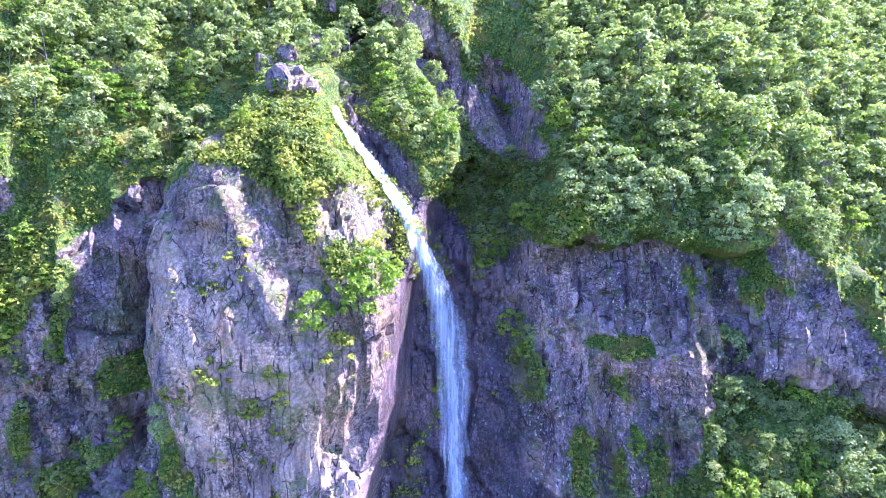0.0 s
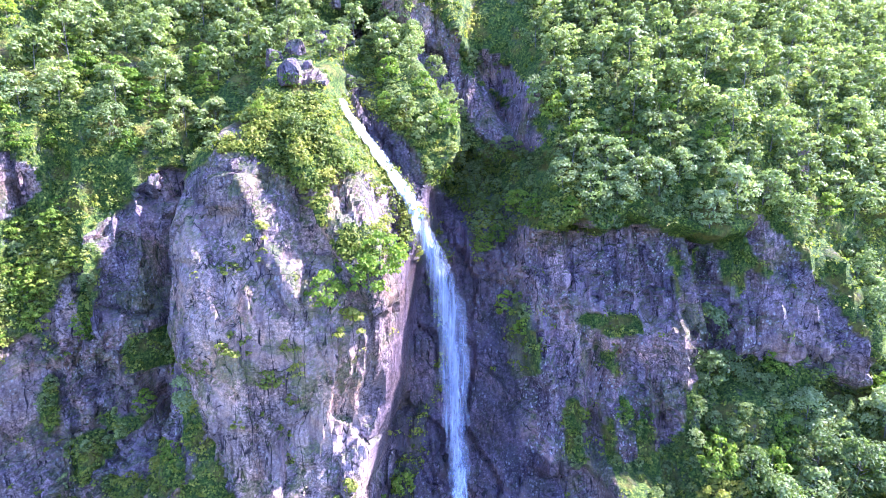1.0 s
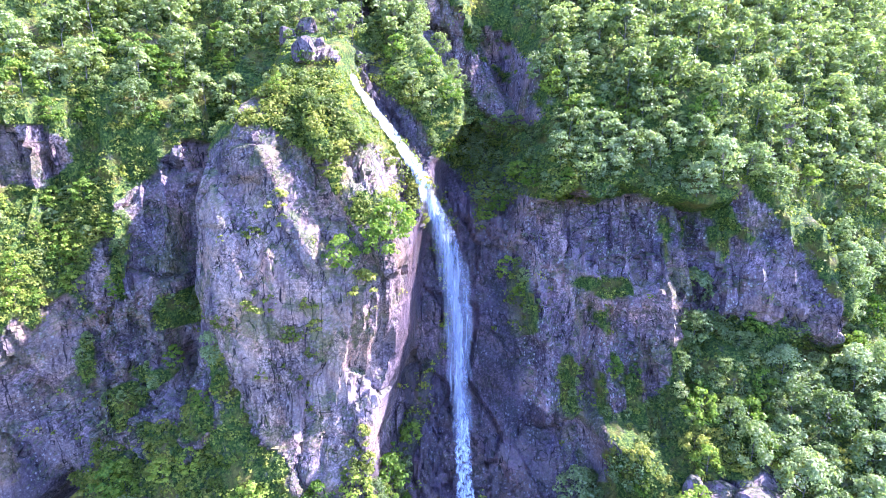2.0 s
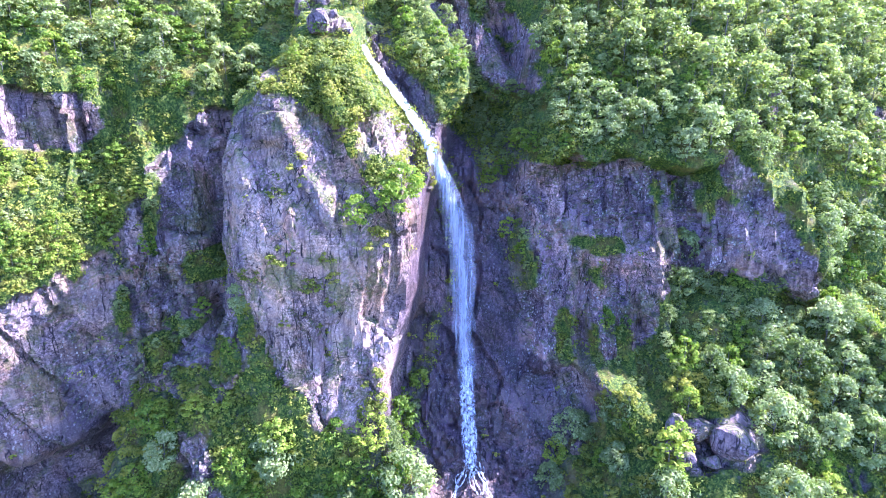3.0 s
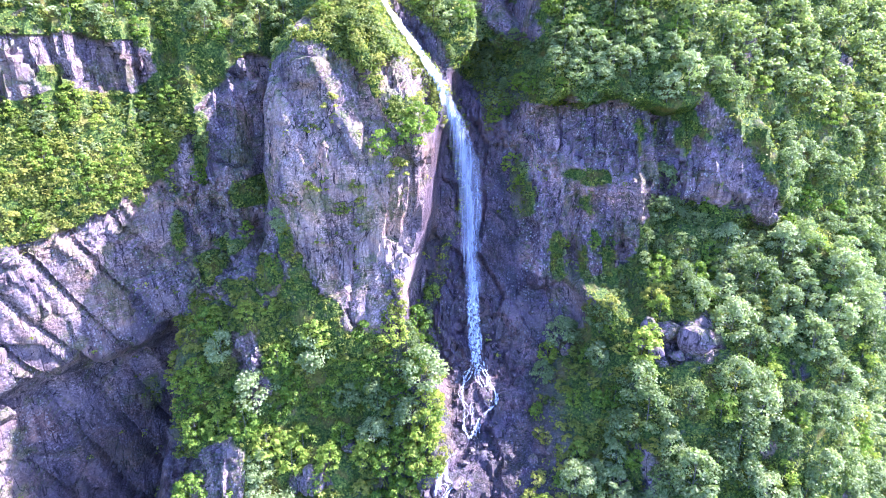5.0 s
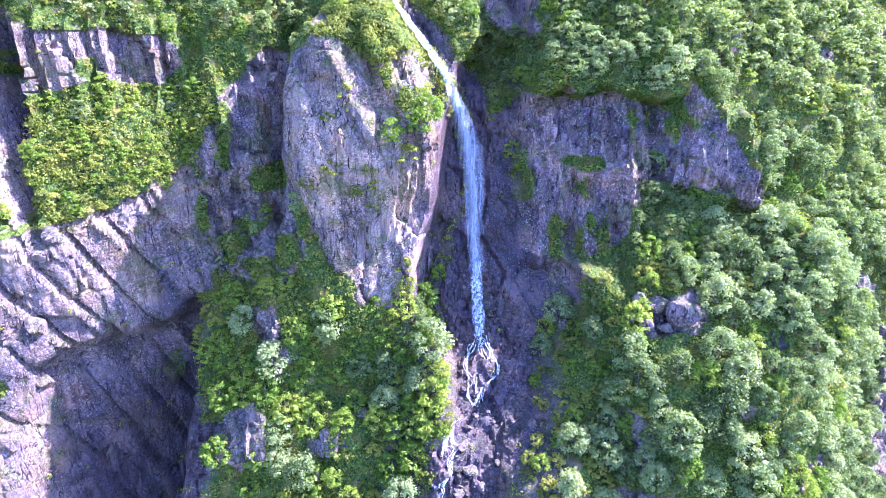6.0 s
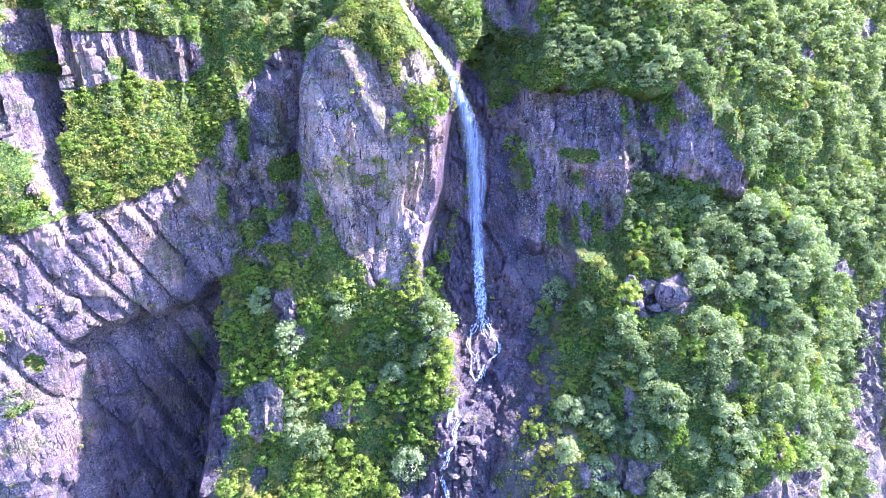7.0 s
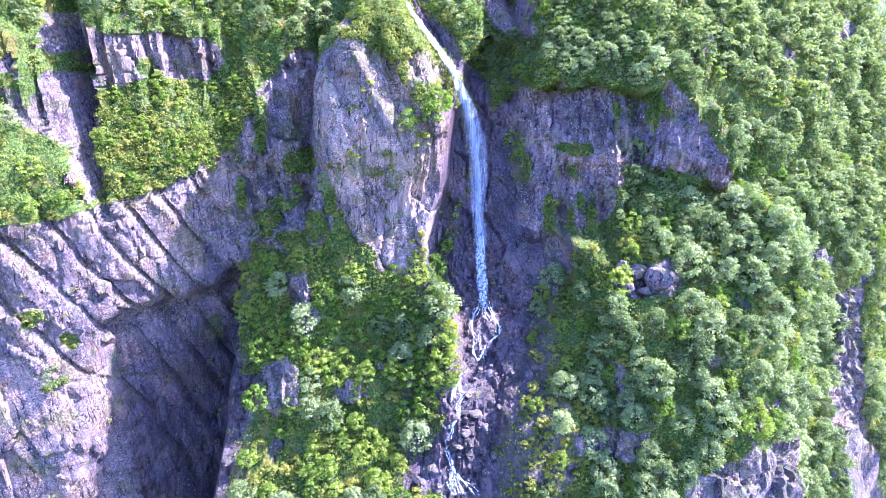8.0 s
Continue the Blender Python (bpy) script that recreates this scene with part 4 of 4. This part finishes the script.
fall = tagged(new("waterfall"), "white waterfall sliding and dropping down a dark ravine", "waterfall", kind="structure")
ribbon("chute", [(-12.6, None, 75, 0.7), (-11.6, None, 73.2, 1.0), (-8.9, None, 69.6, 1.4), (-5.7, None, 65.6, 1.7), (-3.5, 60.4, 62.4, 2.0), (-2.5, 59.9, 59.8, 2.1), (-1.6, 59.4, 57.0, 2.3)], WHITE, fall, wander=0.2, proud=1.2)
ribbon("chute", [(-11.8, None, 73.5, 0.5), (-9.3, None, 69.9, 0.6), (-6.1, None, 65.9, 0.7), (-3.9, 61.2, 62.6, 0.8), (-2.9, 60.5, 60, 0.7)], WHITE, fall, proud=1.0, wander=0.6, seed=31)
ribbon("veil", [(-2.4, 60.5, 60.2, 1.8), (-1.6, 59.9, 57.8, 2.6), (-0.6, 59.5, 54.5, 3.6), (0.7, 59.1, 49.5, 4.3), (1.2, 58.7, 43.1, 4.0), (1.2, 58.2, 37.3, 3.3), (1.6, 57.4, 32, 2.9), (1.8, 55.6, 27.5, 2.6)], VEIL, fall, cling=False)
ribbon("core", [(-2.4, 60.2, 60.2, 1.2), (-1.7, 59.6, 57.8, 1.6), (-0.8, 59.2, 54.5, 1.9), (0.4, 58.8, 49.5, 1.9), (1.0, 58.4, 43.1, 1.6), (1.1, 57.9, 37.3, 1.5), (1.6, 57.1, 32, 1.5), (1.8, 55.3, 27.5, 1.5)], VEIL, fall, cling=False, seed=4)
ribbon("cascade", [(1.7, None, 31.5, 1.6), (1.7, None, 27.5, 2.2), (1.9, None, 24, 2.4), (2.0, None, 21.5, 2.2), (2.1, None, 19.6, 1.6)], SHEET, fall, proud=0.9, wander=0.15)
for k, line in enumerate((
        [(1.9, None, 21.1, 0.7), (3.2, None, 18.7, 0.5), (4.8, None, 16.8, 0.5), (4.9, None, 15.6, 0.6), (3.1, None, 14.2, 0.6), (1.4, None, 12.7, 0.7), (0.9, None, 11.7, 0.8)],
        [(1.4, None, 20.8, 0.45), (0.4, None, 17.7, 0.45), (-0.5, None, 16.3, 0.45), (-0.1, None, 14.7, 0.45), (0.0, None, 13.0, 0.45), (0.6, None, 11.9, 0.45)],
        [(2.3, None, 20.6, 0.4), (1.6, None, 18.1, 0.4), (2.7, None, 17.2, 0.4), (4.0, None, 16.3, 0.4)],
        [(2.9, None, 20.6, 0.4), (3.9, None, 18.2, 0.4), (3.5, None, 16.4, 0.4), (4.6, None, 15.5, 0.4)],
        [(2.1, None, 19.8, 0.35), (0.9, None, 17.9, 0.35), (-0.1, None, 17.4, 0.35)],
        [(1.0, None, 15.5, 0.35), (1.6, None, 14.5, 0.35), (1.0, None, 12.9, 0.35)],
        [(3.0, None, 19.5, 0.3), (2.1, None, 18.7, 0.3), (3.4, None, 17.4, 0.3), (3.6, None, 16.7, 0.3)],
        [(3.1, None, 14.2, 0.4), (2.1, None, 13.4, 0.4), (1.8, None, 12.1, 0.4)])):
    ribbon("strand", [(x, y, z, 0.85 * w) for x, y, z, w in line], LACE, fall, rows=6, seed=2 + k, wander=0.5)
    ribbon("strand", [(x, y, z, 0.5 * w) for x, y, z, w in line], LACE, fall, rows=6, seed=40 + k, wander=1.4)
for k, line in enumerate((
        [(-0.7, None, 10.8, 0.45), (-2.6, None, 10.9, 0.45), (-3.9, None, 10.0, 0.45), (-4.5, None, 8.0, 0.45)],
        [(-2.4, None, 10.7, 0.6), (-3.0, None, 9.1, 0.7), (-1.8, None, 8.5, 0.6), (-3.0, None, 7.4, 0.7), (-3.1, None, 6.0, 0.8), (-5.1, None, 4.2, 1.0)],
        [(-2.7, None, 10.7, 0.4), (-3.6, None, 9.9, 0.4), (-3.4, None, 8.3, 0.4)],
        [(-3.4, None, 5.6, 0.5), (-4.7, None, 4.0, 0.5), (-5.2, None, 2.0, 0.5)],
        [(-5.4, None, 1.4, 0.5), (-4.5, None, 0.2, 0.6), (-3.9, None, -1.5, 0.6), (-2.0, None, -2.9, 0.6), (-0.0, None, -4.4, 0.6)],
        [(-4.1, None, -1.2, 1.3), (-4.4, None, -2.9, 1.3), (-3.8, None, -4.5, 1.3)],
        [(-3.4, None, -1.8, 0.9), (-3.1, None, -3.2, 0.9), (-2.1, None, -4.4, 0.9)])):
    ribbon("run", line, LACE, fall, rows=6, seed=17 + k, wander=0.4)
    ribbon("run", [(x, y, z, 0.5 * w) for x, y, z, w in line], LACE, fall, rows=6, seed=80 + k, wander=1.2)


# ---- boulders ----
def boulder(seed, x, z, size, mat, label, group, sink=0.3, stretch=(1, 1, 1), wet_shade=0.0):
    """Angular block: a ball cut by random planes, its edges slightly worn."""
    r = random.Random(seed)
    bm = bmesh.new()
    bmesh.ops.create_icosphere(bm, subdivisions=3, radius=1.0)
    planes = [(Vector((r.gauss(0, 1), r.gauss(0, 1), r.gauss(0, 1))).normalized(), r.uniform(0.48, 0.72)) for _ in range(16)]
    for v in bm.verts:
        for n, d in planes:
            over = v.co.dot(n) - d
            if over > 0:
                v.co -= n * over * 0.94
        v.co *= 1 + 0.05 * noise.noise(v.co * 3 + Vector((seed, 0, 0)))
        v.co = Vector((v.co.x * stretch[0], v.co.y * stretch[1], v.co.z * stretch[2])) * size
    me = bpy.data.meshes.new("boulder")
    bm.to_mesh(me)
    bm.free()
    me.materials.append(mat)
    me.attributes.new("bare", "FLOAT", "POINT").data.foreach_set("value", np.ones(len(me.vertices), np.float32))
    me.attributes.new("wet_shade", "FLOAT", "POINT").data.foreach_set("value", np.full(len(me.vertices), wet_shade, np.float32))
    ob = new("boulder", me)
    ob.matrix_world = pose(x, ground_at(x, z) + size * (sink - 0.35), z, 0, 0, r.uniform(0, 360))
    return tagged(ob, label, "boulder", group)


for k, (x, z, s, st) in enumerate(((-18.4, 77.6, 2.1, (1.15, 1, 0.9)), (-19.0, 80.9, 1.8, (1, 1, 1)), (-16.6, 78.8, 1.0, (1, 1, 1)), (-14.5, 76.5, 0.9, (1.5, 1, 0.8)), (-21.5, 80, 1.6, (0.8, 1, 1.3)), (-12.5, 77.5, 1.2, (0.8, 1, 1.3)))):
    boulder(k + 1, x, z, s, ROCK, "pale weathered boulder at the head of the fall", "boulders above the fall", sink=-0.1, stretch=st)
for k, (x, z, s, st) in enumerate(((33.8, 28.4, 3.0, (1.1, 1, 1)), (30.0, 28.8, 2.4, (1, 1, 0.9)), (27.0, 29.4, 2.0, (1, 1, 1.1)), (27.6, 26.6, 1.5, (1.2, 1, 0.8)), (30.6, 26.2, 1.4, (1, 1, 0.8)), (25.8, 27.6, 1.2, (1, 1, 1)))):
    boulder(k + 21, x, z, s, ROCK_DARK, "large grey fallen boulder among birches", "boulders in the wood", sink=0.0, stretch=st)
for k, (x, z, s, st) in enumerate(((10.0, 11.5, 1.0, (0.8, 1, 1.2)), (-17.5, 12.0, 1.6, (1.4, 1, 0.8)), (-22.5, 9.5, 1.5, (1.3, 1, 0.9)), (-30.5, 22, 1.3, (0.6, 1, 1.8)), (-33.0, 27, 1.1, (0.8, 1, 1.4)))):
    boulder(k + 41, x, z, s, ROCK, "pale rock standing out of the bushes", "rocks among the bushes", stretch=st)
for k, (x, z, s, st) in enumerate(((0.2, 6.0, 1.5, (1.3, 1, 0.45)), (-1.6, 3.8, 1.6, (1.5, 1, 0.4)), (-3.1, 2.0, 1.2, (1.5, 1, 0.4)), (2.0, 3.8, 1.4, (0.7, 1, 0.9)), (-7.3, -2.1, 1.5, (1.3, 1, 0.8)), (-1.0, 8.3, 1.2, (1.3, 1, 0.6)), (-9.7, -3.7, 1.3, (1.3, 1, 0.8)), (3.2, 0.4, 1.2, (1, 1, 0.8)), (1.7, -1.7, 1.1, (1.2, 1, 0.7)), (3.0, 13.7, 1.0, (1.2, 1, 0.8)), (17.0, 22.4, 1.5, (1, 1, 1.2)), (15.3, 24.0, 1.6, (1.3, 1, 0.8)))):
    boulder(k + 61, x, z, s, ROCK_DARK, "broken violet-grey slab lying in the stream bed", "slabs in the stream bed", sink=0.5, stretch=st, wet_shade=0.5)
rr = random.Random(9)
for k in range(290):
    z = rr.uniform(-8, 31)
    x = rr.uniform(-1, 15) if z > 14 else rr.uniform(-1, 11) if z > 9 else rr.uniform(-8, 5)
    boulder(100 + k % 9, x, z, 0.22 + 0.5 * rr.random() ** 2.5, ROCK_DARK, "dark angular stone in the stream bed", "stones in the stream bed", sink=0.45, stretch=(1.2, 1, 0.8), wet_shade=0.7)
# loosened blocks in the sunlit wall beside the gorge
rr = random.Random(21)
for k in range(12):
    x, z = rr.uniform(-76, -64), rr.uniform(-4, 40)
    boulder(301 + k, x, z, rr.uniform(1.0, 2.0), ROCK, "angular pinkish-grey block loosened from the rock wall", "blocks in the rock wall", sink=0.75, stretch=(1.0, 1.0, 1.3))
